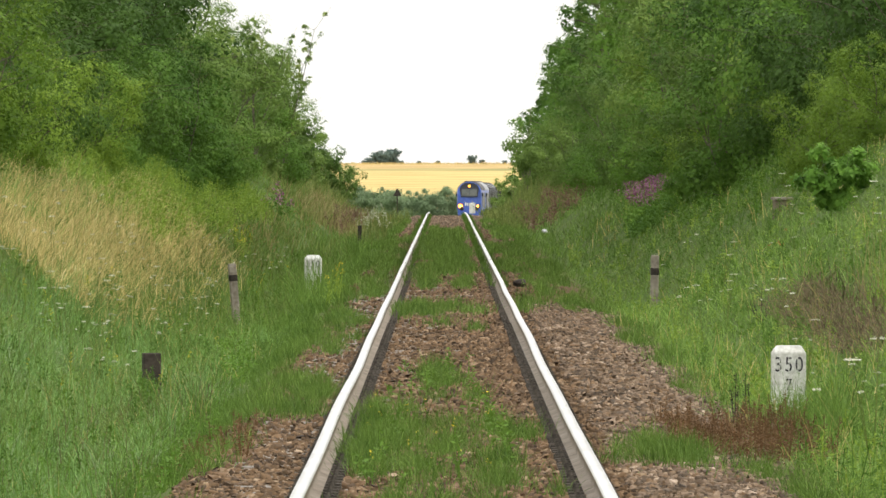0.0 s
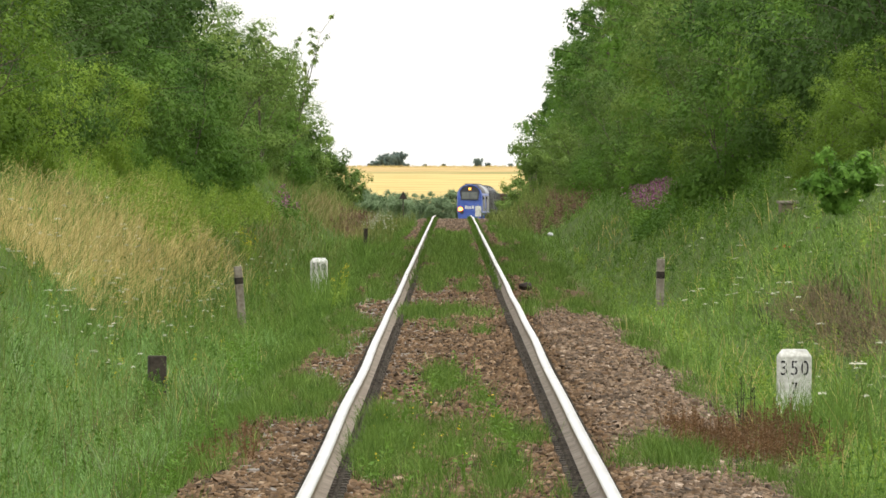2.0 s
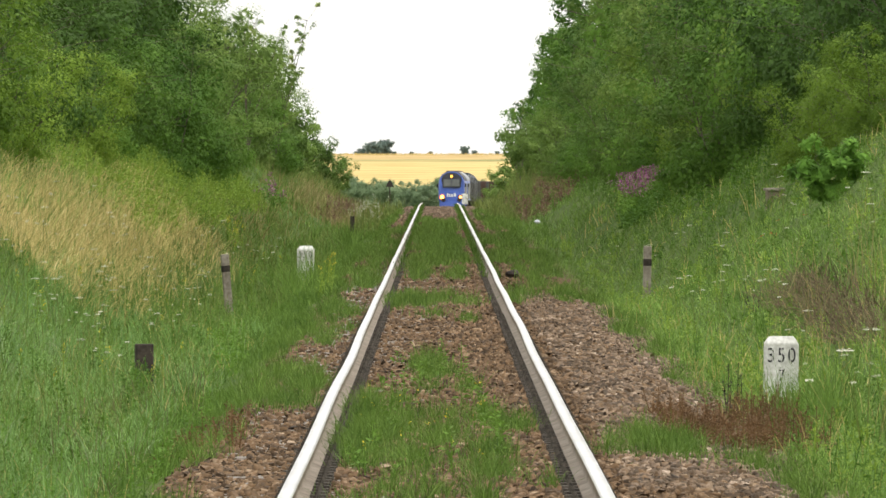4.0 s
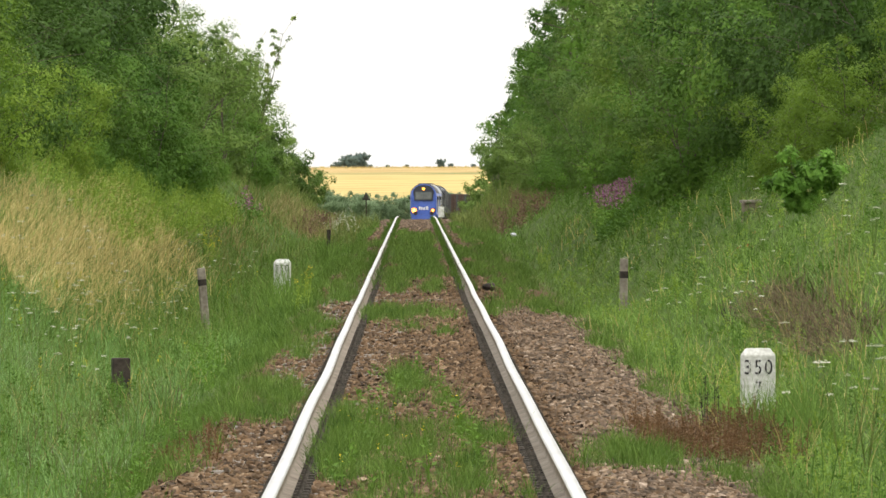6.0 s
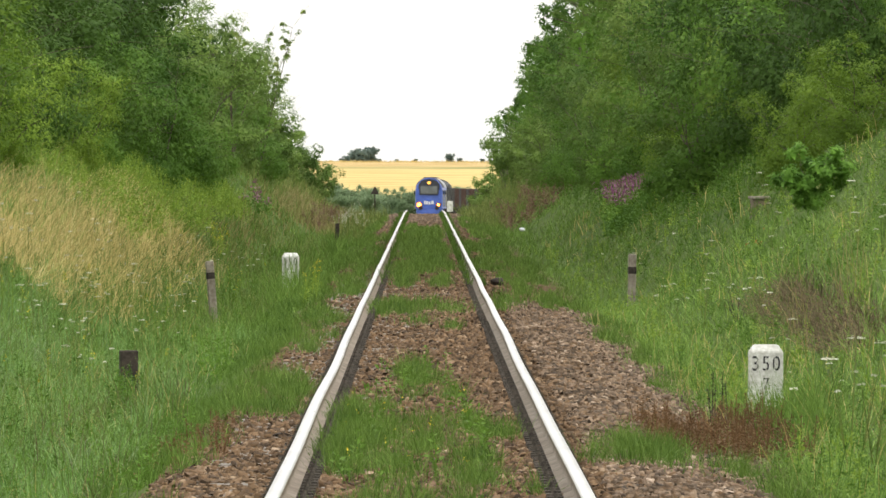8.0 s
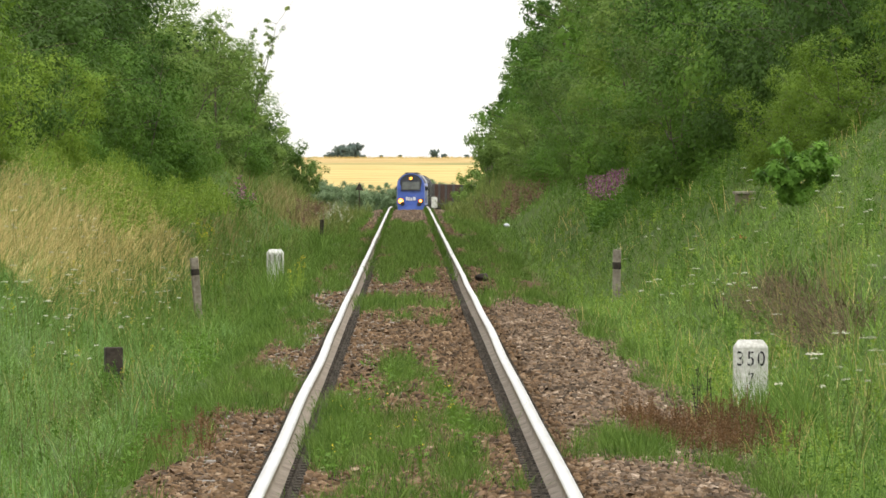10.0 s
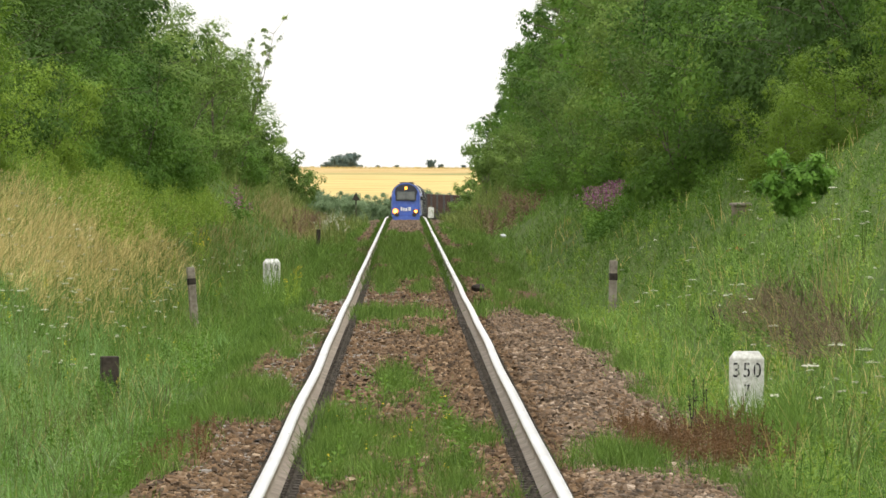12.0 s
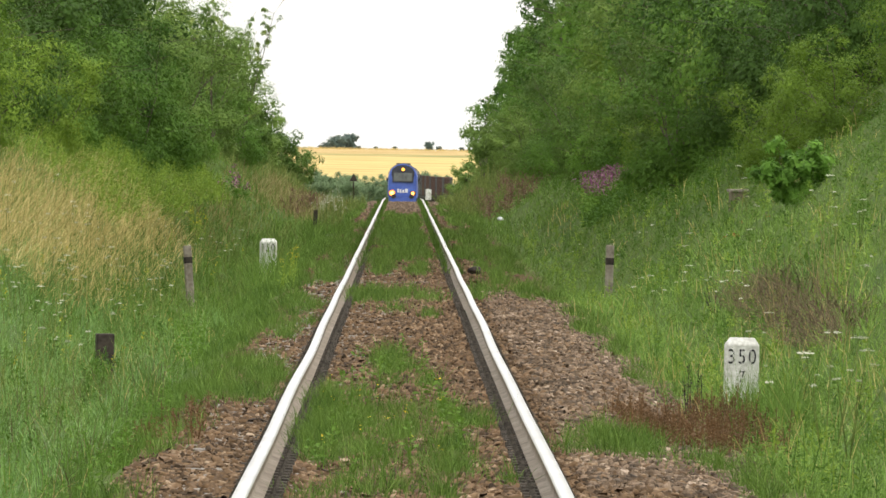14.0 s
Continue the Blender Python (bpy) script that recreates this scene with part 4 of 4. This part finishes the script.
PICK = random.Random(5)


def wood(x_sign, y0, y1, step, front, kinds, depth, size=(0.85, 1.2)):
    """A row of trees along the cutting, the front ones at that distance from the line."""
    y = y0
    while y < y1:
        k = PICK.choice(kinds)
        s = PICK.uniform(*size)
        stand(KINDS[k], x_sign * (front(y) + PICK.uniform(0, depth)), y, PICK.uniform(0, 360), s, PICK.uniform(0.9, 1.15))
        y += step * PICK.uniform(0.7, 1.3)


def line(*pairs):
    return lambda y: float(np.interp(y, [p[0] for p in pairs], [p[1] for p in pairs]))


# right-hand wood
wood(1, 215, 330, 9.5, line((215, 8.3), (330, 7.3)), ("alder", "ash", "birch", "alder"), 0.9)
# back row, mostly unseen, kept to block light behind the front trees
wood(1, 235, 420, 24, line((215, 11.5), (420, 10.5)), ("broadleaf_far",), 1.5, (1.2, 1.5))
wood(1, 330, 480, 12, line((330, 7.2), (480, 6.8)), ("alder", "birch", "broadleaf_far"), 0.8, (0.65, 0.85))
wood(1, 480, 830, 18, line((480, 6.4), (830, 5.8)), ("broadleaf_far", "broadleaf_far", "birch_far"), 0.9, (0.52, 0.7))
for x, y, k, s in ((6.7, 162, "lime", .42), (5.62, 163, "lime", .38), (4.98, 169, "lime", .33), (5.45, 174, "lime", .30), (7.3, 168, "hazel", .75), (6.1, 186, "shade_bush", .72), (6.7, 180, "shade_bush", .8), (7.9, 182, "ash", .62), (8.8, 190, "ash", .85), (5.6, 197, "shade_bush", .62), (7.4, 200, "shade_bush", .9), (8.3, 206, "ash", .8), (6.3, 212, "hazel", .95), (4.75, 214, "hazel", .62), (5.15, 229, "willow", .55), (5.9, 236, "hazel", .8), (5.0, 246, "lime", .5), (5.6, 256, "hazel", .85),
                   (4.9, 270, "hazel", .5), (5.5, 280, "willow", .75), (4.8, 296, "hazel", .55), (5.5, 305, "lime", .7), (4.75, 322, "willow", .5), (5.4, 334, "hazel", .8), (4.7, 352, "hazel", .55), (5.2, 368, "willow", .7),
                   (4.6, 392, "hazel", .55), (5.1, 410, "hazel", .7), (4.5, 436, "willow", .5), (5.0, 455, "bush_far", .65), (4.6, 490, "bush_far", .5), (5.0, 520, "bush_far", .6), (4.9, 560, "bush_far", .6), (3.5, 750, "bush_far", .42), (3.9, 790, "bush_far", .5), (3.6, 700, "bush_far", .4), (3.3, 820, "bush_far", .36), (4.2, 720, "bush_far", .5), (4.0, 650, "bush_far", .4), (5.0, 610, "bush_far", .65), (5.0, 680, "bush_far", .7), (5.2, 760, "bush_far", .7)):
    stand(KINDS[k], x, y, PICK.uniform(0, 360), s, PICK.uniform(0.9, 1.2))
# left-hand wood
# dark leaves only, so that their colour gives the wood's shaded interior
wood(-1, 190, 300, 9, line((190, 8.2), (300, 9.0)), ("ash",), 0.7, (0.78, 0.98))
# mostly hidden second row that only keeps light from coming through
wood(-1, 220, 420, 26, line((210, 12), (420, 11.5)), ("broadleaf_far",), 1.5, (1.1, 1.3))
wood(-1, 282, 320, 10, line((225, 8.3), (320, 8.1)), ("shade_bush",), 0.6, (0.9, 1.1))
wood(-1, 320, 400, 12, line((320, 8.2), (400, 8.1)), ("willow", "willow", "hazel"), 0.5, (0.62, 0.78))
wood(-1, 340, 560, 22, line((340, 8.6), (560, 8.0)), ("bush_far", "willow"), 0.8, (0.7, 0.9))
wood(-1, 400, 640, 18, line((400, 7.8), (640, 7.2)), ("bush_far", "bush_far", "willow"), 0.4, (0.5, 0.75))
for x, y, k, s in ((5.05, 600, "bush_far", .44), (4.85, 560, "bush_far", .36), (5.6, 424, "hazel", .6), (7.9, 328, "ash", .52), (8.3, 306, "ash", .6), (6.2, 159, "lime", .62), (6.6, 166, "lime", .7), (6.6, 178, "shade_bush", .8), (5.95, 172, "lime", .42), (6.9, 205, "shade_bush", .8), (6.0, 214, "lime", .42), (6.05, 226, "hazel", .45), (6.9, 236, "shade_bush", .9), (7.2, 252, "shade_bush", 1.0), (6.3, 250, "hazel", .6), (5.7, 258, "hazel", .6),
                   (5.9, 272, "hazel", .72), (5.5, 286, "hazel", .6), (5.8, 300, "willow", .66), (5.7, 318, "hazel", .55), (6.3, 340, "willow", .55), (6.1, 362, "hazel", .5), (6.3, 388, "willow", .5), (6.2, 420, "bush_far", .45), (5.7, 465, "bush_far", .42), (5.6, 510, "bush_far", .4), (5.7, 560, "bush_far", .42)):
    stand(KINDS[k], -x, y, PICK.uniform(0, 360), s, PICK.uniform(0.9, 1.2))
# bushes in the hollow beyond the crest, left of the line
for y, x, s in ((1560, -2.2, .9), (1590, -5, 1.0), (1610, -8.5, .95), (1640, -12, 1.0), (1650, -1.5, 1.0), (1660, -16, .9), (1680, 1.5, 1.0), (1700, 5, .95), (1620, -20, .8), (1700, -6, 1.0), (1715, -10, 1.0), (1720, 9, .9), (1690, -14, .8)):
    stand(KINDS["hollow_bush"], x, y, PICK.uniform(0, 360), s * 1.22, PICK.uniform(0.95, 1.18))
# trees on the skyline
for x, y, s, t in ((-15.2, 3010, .85, .95), (-12.6, 3020, .72, 1.4), (-13.9, 3020, .85, 1.05), (-18.0, 3030, .5, .85), (-19.4, 3010, .3, .8), (-10.6, 3010, .28, .8), (6.2, 3040, .42, 1.4), (8.6, 3040, .3, 1.0), (-2, 3020, .22, 1.0), (-6.5, 3010, .2, 1.0), (14, 3040, .25, 1.0)):
    stand(KINDS["hill_tree"], x, y, PICK.uniform(0, 360), s, t)
# the patterns themselves stand in the wood behind
for i, k in enumerate(KINDS.values()):
    k.matrix_basis = pose(22 + 5 * (i % 4), 260 + 14 * i, float(land(22 + 5 * (i % 4), 260 + 14 * i)) - 0.05)
stand(KINDS["sapling"], 4.75, 150, 20, 0.33)


# ---- trackside stones and posts ----
def marker_stone(lines, label):
    """Whitewashed kilometre stone with a chamfered head and stencilled digits."""
    root = tagged(new("marker_stone"), label, "marker stone", "kilometre stones")
    w, h, d, c = 0.124, 0.52, 0.085, 0.052
    bm = bmesh.new()
    loft(bm, [[(-x, -y, z), (x, -y, z), (x, y, z), (-x, y, z)] for x, y, z in ((w, d, 0), (w, d, h - c), (w - 0.036, d - 0.03, h))])
    bmesh.ops.bevel(bm, geom=list(bm.edges), offset=0.004, segments=2, affect="EDGES")
    part("stone", bm, M["whitewash"], root)
    for text, height, z in lines:
        cu = bpy.data.curves.new("number", "FONT")
        cu.body, cu.size, cu.align_x, cu.extrude, cu.space_character = text, height, "CENTER", 0.0015, 1.25
        tmp = bpy.data.objects.new("number", cu)
        scene.collection.objects.link(tmp)
        me = bpy.data.meshes.new_from_object(tmp.evaluated_get(bpy.context.evaluated_depsgraph_get()))
        bpy.data.objects.remove(tmp)
        me.materials.append(M["ink"])
        num = data_part("number", me, root, "black stencilled number " + text, pose(0, -d - 0.002, z, 90, 0, 0))
        num.scale = (0.8, 1, 1)
        for k in range(len(text)):
            mid = (k - (len(text) - 1) / 2) * 0.064
            part("stencil_bridge", boxed(mid - 0.003, -d - 0.0055, z - 0.004, mid + 0.003, -d - 0.0041, z + height * 0.76), M["whitewash"], root)
    return root


right_stone = marker_stone((("350", 0.15, 0.335), ("7", 0.12, 0.20)), "white concrete kilometre stone with black digits 350 and 7")
right_stone.matrix_basis = pose(2.455, 91.0, 0.318 - 0.52, 0, 0, 0)
left_stone = marker_stone((("350", 0.15, 0.335),), "white concrete kilometre stone with black digits 350 in the grass")
left_stone.matrix_basis = pose(-2.0, 191.0, 0.318 - 0.52, 0, 0, -4)


def post(x, y, top, width, high, mat, band, tilt, label, name="trackside_post"):
    root = tagged(new(name), label, "post")
    root.matrix_basis = pose(x, y, top - high, 0, tilt, 8)
    h = width / 2
    part("shaft", boxed(-h, -h, 0, h, h, high, bevel=0.012), mat, root)
    if band:
        part("band", boxed(-h - 0.003, -h - 0.003, high - band[0], h + 0.003, h + 0.003, high - band[1], bevel=0.01), M["post_dark"], root, "dark painted band")
    return root


post(-2.82, 171, 0.335, 0.105, 0.85, M["post_grey"], (0.24, 0.15), -4.5, "leaning grey weathered post with a dark band")
post(2.80, 171, 0.445, 0.10, 0.85, M["post_grey"], (0.27, 0.17), 1.0, "upright grey weathered post with a dark band")
post(-2.60, 112, -0.035, 0.155, 0.55, M["post_dark"], (0.30, 0.22), 0.0, "short dark creosoted stump in the grass", "stump")
post(-2.04, 300, 0.31, 0.09, 0.7, M["post_dark"], None, 0.0, "small dark post in the verge", "stump")
rock = bmesh.new()
bmesh.ops.create_icosphere(rock, subdivisions=2, radius=0.11)
for v in rock.verts:
    v.co *= 1 + 0.35 * noise.noise(v.co * 14)
    v.co.z *= 0.55
rk = tagged(part("rock", rock, M["post_dark"], at=pose(1.10, 188, -0.08)), "dark stone lying on the ballast beside the rail", "rock")
bx = tagged(new("relay_box"), "small weathered grey-brown box on the slope", "box")
bx.matrix_basis = pose(4.55, 172, float(land(4.55, 172)) - 0.09, 0, 0, 12)
part("case", boxed(-0.11, -0.10, 0, 0.11, 0.10, 0.27, bevel=0.012), M["box_rust"], bx)
part("lid", boxed(-0.13, -0.12, 0.27, 0.13, 0.12, 0.31, bevel=0.008), M["post_grey"], bx)
sg = tagged(new("trackside_sign"), "white trackside board on a grey post beyond the crest", "sign")
sg.matrix_basis = pose(2.25, 1091, float(land(2.25, 1091)) - 0.1)
part("pole", rod(bmesh.new(), (0, 0, 0), (0, 0, 2.3), 0.04, 0.04), M["post_grey"], sg)
part("board", boxed(-0.25, -0.06, 1.25, 0.25, -0.035, 2.15, bevel=0.008), M["whitewash"], sg)


tb = tagged(new("warning_board"), "dark triangular board on a post beside the line", "sign")
tb.matrix_basis = pose(-4.2, 1091, float(land(-4.2, 1091)) - 0.1)
part("pole", rod(bmesh.new(), (0, 0, 0), (0, 0, 2.9), 0.05, 0.05), M["post_dark"], tb)
part("board", loft(bmesh.new(), [[(-0.36, y, 2.75), (0.36, y, 2.75), (0, y, 3.45)] for y in (-0.09, -0.055)]), M["post_dark"], tb)
bag = bmesh.new()
bmesh.ops.create_icosphere(bag, subdivisions=3, radius=0.075)
for v in bag.verts:
    v.co *= 1 + 0.5 * noise.noise(v.co * 17) + 0.25 * noise.noise(v.co * 45)
    v.co.z *= 0.6
tagged(part("litter_bag", bag, M["loco_white"], at=pose(2.57, 330, float(land(2.57, 330)) + 0.34)), "crumpled white plastic bag caught in the grass", "litter")


# ---- the train ----
def hull(half, low, shoulder, high, n=9):
    """Half-round topped section: x, z pairs."""
    arc = [(half * math.cos(a), shoulder + (high - shoulder) * math.sin(a)) for a in np.linspace(0, math.pi, n)]
    return [(half, low)] + arc + [(-half, low)]


def bogie(parent, y, wheels, base):
    b = part("bogie", boxed(-1.15, y - base / 2 - 0.6, 0.42, 1.15, y + base / 2 + 0.6, 0.82, bevel=0.05), M["iron"], parent)
    for k in range(wheels):
        yy = y - base / 2 + base * k / (wheels - 1)
        bm = bmesh.new()
        rod(bm, (-0.9, yy, 0.5), (0.9, yy, 0.5), 0.08, 0.08, 10)
        for s in (-1, 1):
            rod(bm, (s * 0.69, yy, 0.5), (s * 0.80, yy, 0.5), 0.5, 0.5, 24)
        part("wheelset", bm, M["iron"], b)


def buffers(parent, y, way):
    for s in (-1, 1):
        bm = rod(bmesh.new(), (s * 0.875, y, 1.05), (s * 0.875, y + way * 0.45, 1.05), 0.10, 0.09, 12)
        rod(bm, (s * 0.875, y + way * 0.45, 1.05), (s * 0.875, y + way * 0.52, 1.05), 0.23, 0.21, 16)
        part("buffer", bm, M["iron"], parent)


def locomotive(lead):
    root = tagged(new("locomotive"), "blue diesel locomotive with lit headlamps hauling the train" if lead else "second blue and silver locomotive behind the first", "locomotive")
    L, S = 22.0, hull(1.45, 0.95, 2.9, 4.26, 15)

    def ring(y, k, rake):
        return [(x * k, y + rake * max(0, z - 2.3), z * (1 if z < 1 else 1 - (1 - k) * 0.25)) for x, z in S]
    part("body", loft(bmesh.new(), [ring(0.0, 0.95, 0.22), ring(0.35, 1.0, 0.20), ring(3.0, 1.0, 0), ring(L - 3, 1.0, 0), ring(L - 0.35, 1.0, -0.2), ring(L, 0.95, -0.22)]), M["loco_blue"], root)
    R = [(1.49 * math.cos(a), 2.9 + 1.40 * math.sin(a)) for a in np.linspace(radians(14), radians(166), 15)]
    ri = [(x * 0.96, z - 0.06) for x, z in reversed(R)]
    part("roof", loft(bmesh.new(), [[(x, y, z) for x, z in R + ri] for y in (0.55, L - 0.55)]), M["loco_roof"] if lead else M["loco_silver"], root, "sooty dark roof" if lead else "pale silver roof")
    for y, z in ((7, 4.24), (9.5, 4.26), (13.5, 4.25), (17, 4.24)):
        part("roof_vent", boxed(-0.7, y - 1.0, z, 0.7, y + 1.0, z + 0.07, bevel=0.02), M["loco_roof"], root)
    # black visor with the windscreen, raked with the nose
    slope = pose(0, 0.02, 2.35, -math.degrees(math.atan(0.22)), 0, 0)
    vis = [(1.00, 0.08), (1.04, 0.5), (1.13, 0.9), (1.10, 1.2), (0.92, 1.5), (0.55, 1.74), (0, 1.82), (-0.55, 1.74), (-0.92, 1.5), (-1.10, 1.2), (-1.13, 0.9), (-1.04, 0.5), (-1.00, 0.08)]
    part("visor", loft(bmesh.new(), [[(x, y, z) for x, z in vis] for y in (-0.035, 0.03)]), M["loco_black"], root, "black panel round the windscreen", slope)
    part("windscreen", boxed(-0.88, -0.055, 0.20, 0.88, -0.037, 1.02, bevel=0.008), M["windscreen"], root, "dim reflecting windscreen", slope)
    part("centre_pillar", boxed(-0.03, -0.065, 0.20, 0.03, -0.056, 1.02), M["loco_black"], root, "", slope)
    for s in (-1, 1):
        part("wiper", rod(bmesh.new(), (s * 0.45, -0.07, 0.22), (s * 0.2, -0.07, 0.8), 0.012, 0.012, 5), M["iron"], root, "", slope)
    if lead:
        t = part("top_lamp", rod(bmesh.new(), (0, -0.10, 1.36), (0, 0.02, 1.36), 0.19, 0.19, 18), M["iron"], root, "", slope)
        part("lens", rod(bmesh.new(), (0, -0.125, 1.36), (0, -0.101, 1.36), 0.13, 0.15, 18), M["lamp_top"], t, "glowing warm lens")
        for s in (-1, 1):
            hl = part("headlamp", boxed(s * 1.02 - 0.27, -0.05, 1.16, s * 1.02 + 0.27, 0.03, 1.56, bevel=0.03), M["loco_black"], root)
            # lens widths and the added orange disc imitate bloom, strongest on the left
            part("lens", rod(bmesh.new(), (s * 1.02 - 0.02, -0.09, 1.36), (s * 1.02 - 0.02, -0.051, 1.36), 0.19 if s < 0 else 0.11, 0.19 if s < 0 else 0.12, 20), M["lamp_warm"], hl, "glowing warm lens")
            part("halo_disc", rod(bmesh.new(), (s * 1.02 - 0.02, -0.075, 1.36), (s * 1.02 - 0.02, -0.0505, 1.36), 0.17 if s > 0 else 0.30, 0.19 if s > 0 else 0.30, 20), M["lamp_halo"], hl, "orange glowing disc imitating the headlamp's halo")
        for x0, x1, z0, z1 in ((-0.52, -0.34, 1.42, 1.80), (-0.28, -0.12, 1.40, 1.74), (-0.04, 0.16, 1.40, 1.70), (0.24, 0.50, 1.42, 1.80)):
            part("lettering", boxed(x0, -0.018, z0, x1, -0.004, z1), M["loco_white"], root, "white lettering bar")
    part("plough", loft(bmesh.new(), [[(-1.3, y, 0.25), (1.3, y, 0.25), (1.35, y + 0.1, 0.92), (-1.35, y + 0.1, 0.92)] for y in (-0.25, 0.1)]), M["loco_blue"], root)
    buffers(root, -0.1, -1), buffers(root, L + 0.1, 1)
    for s in (-1, 1):
        def panel(name, y0, y1, z0, z1, mat, label):
            part(name, boxed(s * 1.465 - 0.02, y0, z0, s * 1.465 + 0.02, y1, z1, bevel=0.01), mat, root, label)
        panel("cab_door", 1.7, 2.4, 1.1, 3.0, M["loco_blue"], "blue cab door")
        panel("side_window", 0.95, 1.55, 2.35, 2.95, M["windscreen"], "cab side window")
        panel("side_panel", 3.2, 9.6, 1.15, 2.95, M["loco_black"], "black side panel")
        panel("side_panel", 9.8, 13.0, 1.15, 2.95, M["loco_silver"], "silver side panel")
        panel("side_panel", 13.2, 19.0, 1.15, 2.95, M["loco_black"], "black side panel")
        part("mirror", boxed(s * 1.55 - 0.07, 0.9, 2.5, s * 1.55 + 0.07, 1.0, 2.85, bevel=0.02), M["loco_black"], root)
        part("fuel_tank" if s > 0 else "air_tank", boxed(min(s * 0.3, s * 1.3), 8, 0.35, max(s * 0.3, s * 1.3), 14, 0.93, bevel=0.08), M["iron"], root)
    bogie(root, 4.2, 3, 3.6), bogie(root, L - 4.2, 3, 3.6)
    return root


def covered_wagon():
    root = tagged(new("covered_wagon"), "high silver-grey covered freight wagon with a rounded roof", "freight wagon", "wagons of the train")
    S = hull(1.42, 1.1, 3.0, 4.2, 13)
    part("body", loft(bmesh.new(), [[(x, y, z) for x, z in S] for y in (0.6, 20.4)]), M["wagon_grey"], root)
    part("roof_sheet", loft(bmesh.new(), [[(1.44 * math.cos(a), y, 3.0 + 1.22 * math.sin(a)) for a in np.linspace(0.5, 2.64, 9)] + [(1.36 * math.cos(a), y, 2.95 + 1.2 * math.sin(a)) for a in np.linspace(2.64, 0.5, 9)] for y in (0.9, 20.1)]), M["loco_silver"], root, "pale silver roof")
    for y in np.arange(1.2, 20.5, 3.1):
        R = [(1.46 * math.cos(a), 3.0 + 1.24 * math.sin(a)) for a in np.linspace(0, math.pi, 13)]
        ring = [(1.46, 1.1)] + R + [(-1.46, 1.1)]
        part("rib", loft(bmesh.new(), [[(x, yy, z) for x, z in ring] for yy in (y, y + (1.5 if int(y) % 2 else 0.3))]), M["loco_black"], root, "dark body band")
    part("underframe", boxed(-1.2, 0.3, 0.85, 1.2, 20.7, 1.12, bevel=0.03), M["iron"], root)
    buffers(root, 0.35, -1), buffers(root, 20.65, 1)
    bogie(root, 3, 2, 1.8), bogie(root, 18, 2, 1.8)
    return root


def open_wagon(mat, label):
    root = tagged(new("open_wagon"), label, "freight wagon", "wagons of the train")
    bm = bmesh.new()
    for c in ((-1.45, 0.5, 1.15, -1.39, 13.2, 3.15), (1.39, 0.5, 1.15, 1.45, 13.2, 3.15), (-1.39, 0.5, 1.15, 1.39, 0.56, 3.15), (-1.39, 13.14, 1.15, 1.39, 13.2, 3.15), (-1.39, 0.56, 1.15, 1.39, 13.14, 1.22)):
        box(bm, *c)
    part("body", bm, mat, root)
    for s in (-1, 1):
        for y in np.arange(0.55, 13.3, 1.58):
            part("post", boxed(s * 1.49 - 0.04, y - 0.06, 1.1, s * 1.49 + 0.04, y + 0.06, 3.2), mat, root)
        part("top_rail", boxed(s * 1.44 - 0.07, 0.48, 3.15, s * 1.44 + 0.07, 13.22, 3.25, bevel=0.02), mat, root)
    for y in (0.46, 13.24):
        part("end_rail", boxed(-1.37, y - 0.06, 3.15, 1.37, y + 0.06, 3.25, bevel=0.02), mat, root)
    bm = bmesh.new()
    bmesh.ops.create_grid(bm, x_segments=10, y_segments=30, size=1.0)
    for v in bm.verts:
        v.co = Vector((v.co.x * 1.36, 6.85 + v.co.y * 6.2, 2.75 + 0.25 * (1 - abs(v.co.x)) + 0.12 * noise.noise(Vector((v.co.x * 3, v.co.y * 9, 0)))))
    part("load", bm, M["coal"], root, "dark bulk load")
    part("underframe", boxed(-1.2, 0.25, 0.85, 1.2, 13.45, 1.14, bevel=0.03), M["iron"], root)
    buffers(root, 0.3, -1), buffers(root, 13.4, 1)
    bogie(root, 2.6, 2, 1.8), bogie(root, 11.1, 2, 1.8)
    return root


train = [(locomotive(True), 0.0, 22.0), (locomotive(False), 23.2, 22.0)]
cw = covered_wagon()
train += [(cw, 46.4, 21.0), (copy_thing(cw, Matrix()), 68.4, 21.0)]
brown = open_wagon(M["wagon_brown"], "rust-brown open freight wagon with a dark load")
grey = open_wagon(M["wagon_grey"], "dusty grey open freight wagon with a dark load")
back = 90.4
for i in range(16):
    src = grey if i % 3 == 0 else brown
    ob = src if i < 2 else copy_thing(src, Matrix())
    train.append((ob, back, 13.7))
    back += 14.6


# ---- what moves ----
def train_pose(s, length):
    """The pose of a vehicle whose front stands at distance s along the line."""
    a, b = s + 0.18 * length, s + 0.82 * length
    ax, bx, az, bz = float(track_x(a)), float(track_x(b)), float(track_z(a)), float(track_z(b))
    back = Vector((bx - ax, b - a, bz - az)).normalized()
    front = Vector((ax, a, az)) - back * (a - s)
    return pose(*front, math.degrees(math.asin(back.z)), 0, -math.degrees(math.atan2(back.x, back.y)))


def motions():
    for ob, behind, length in train:
        walk(ob, [(t, train_pose(1490.0 - 17.5 * t + behind, length)) for t in (0, 2, 4, 6, 8, 10, 12, 14)])


motions()
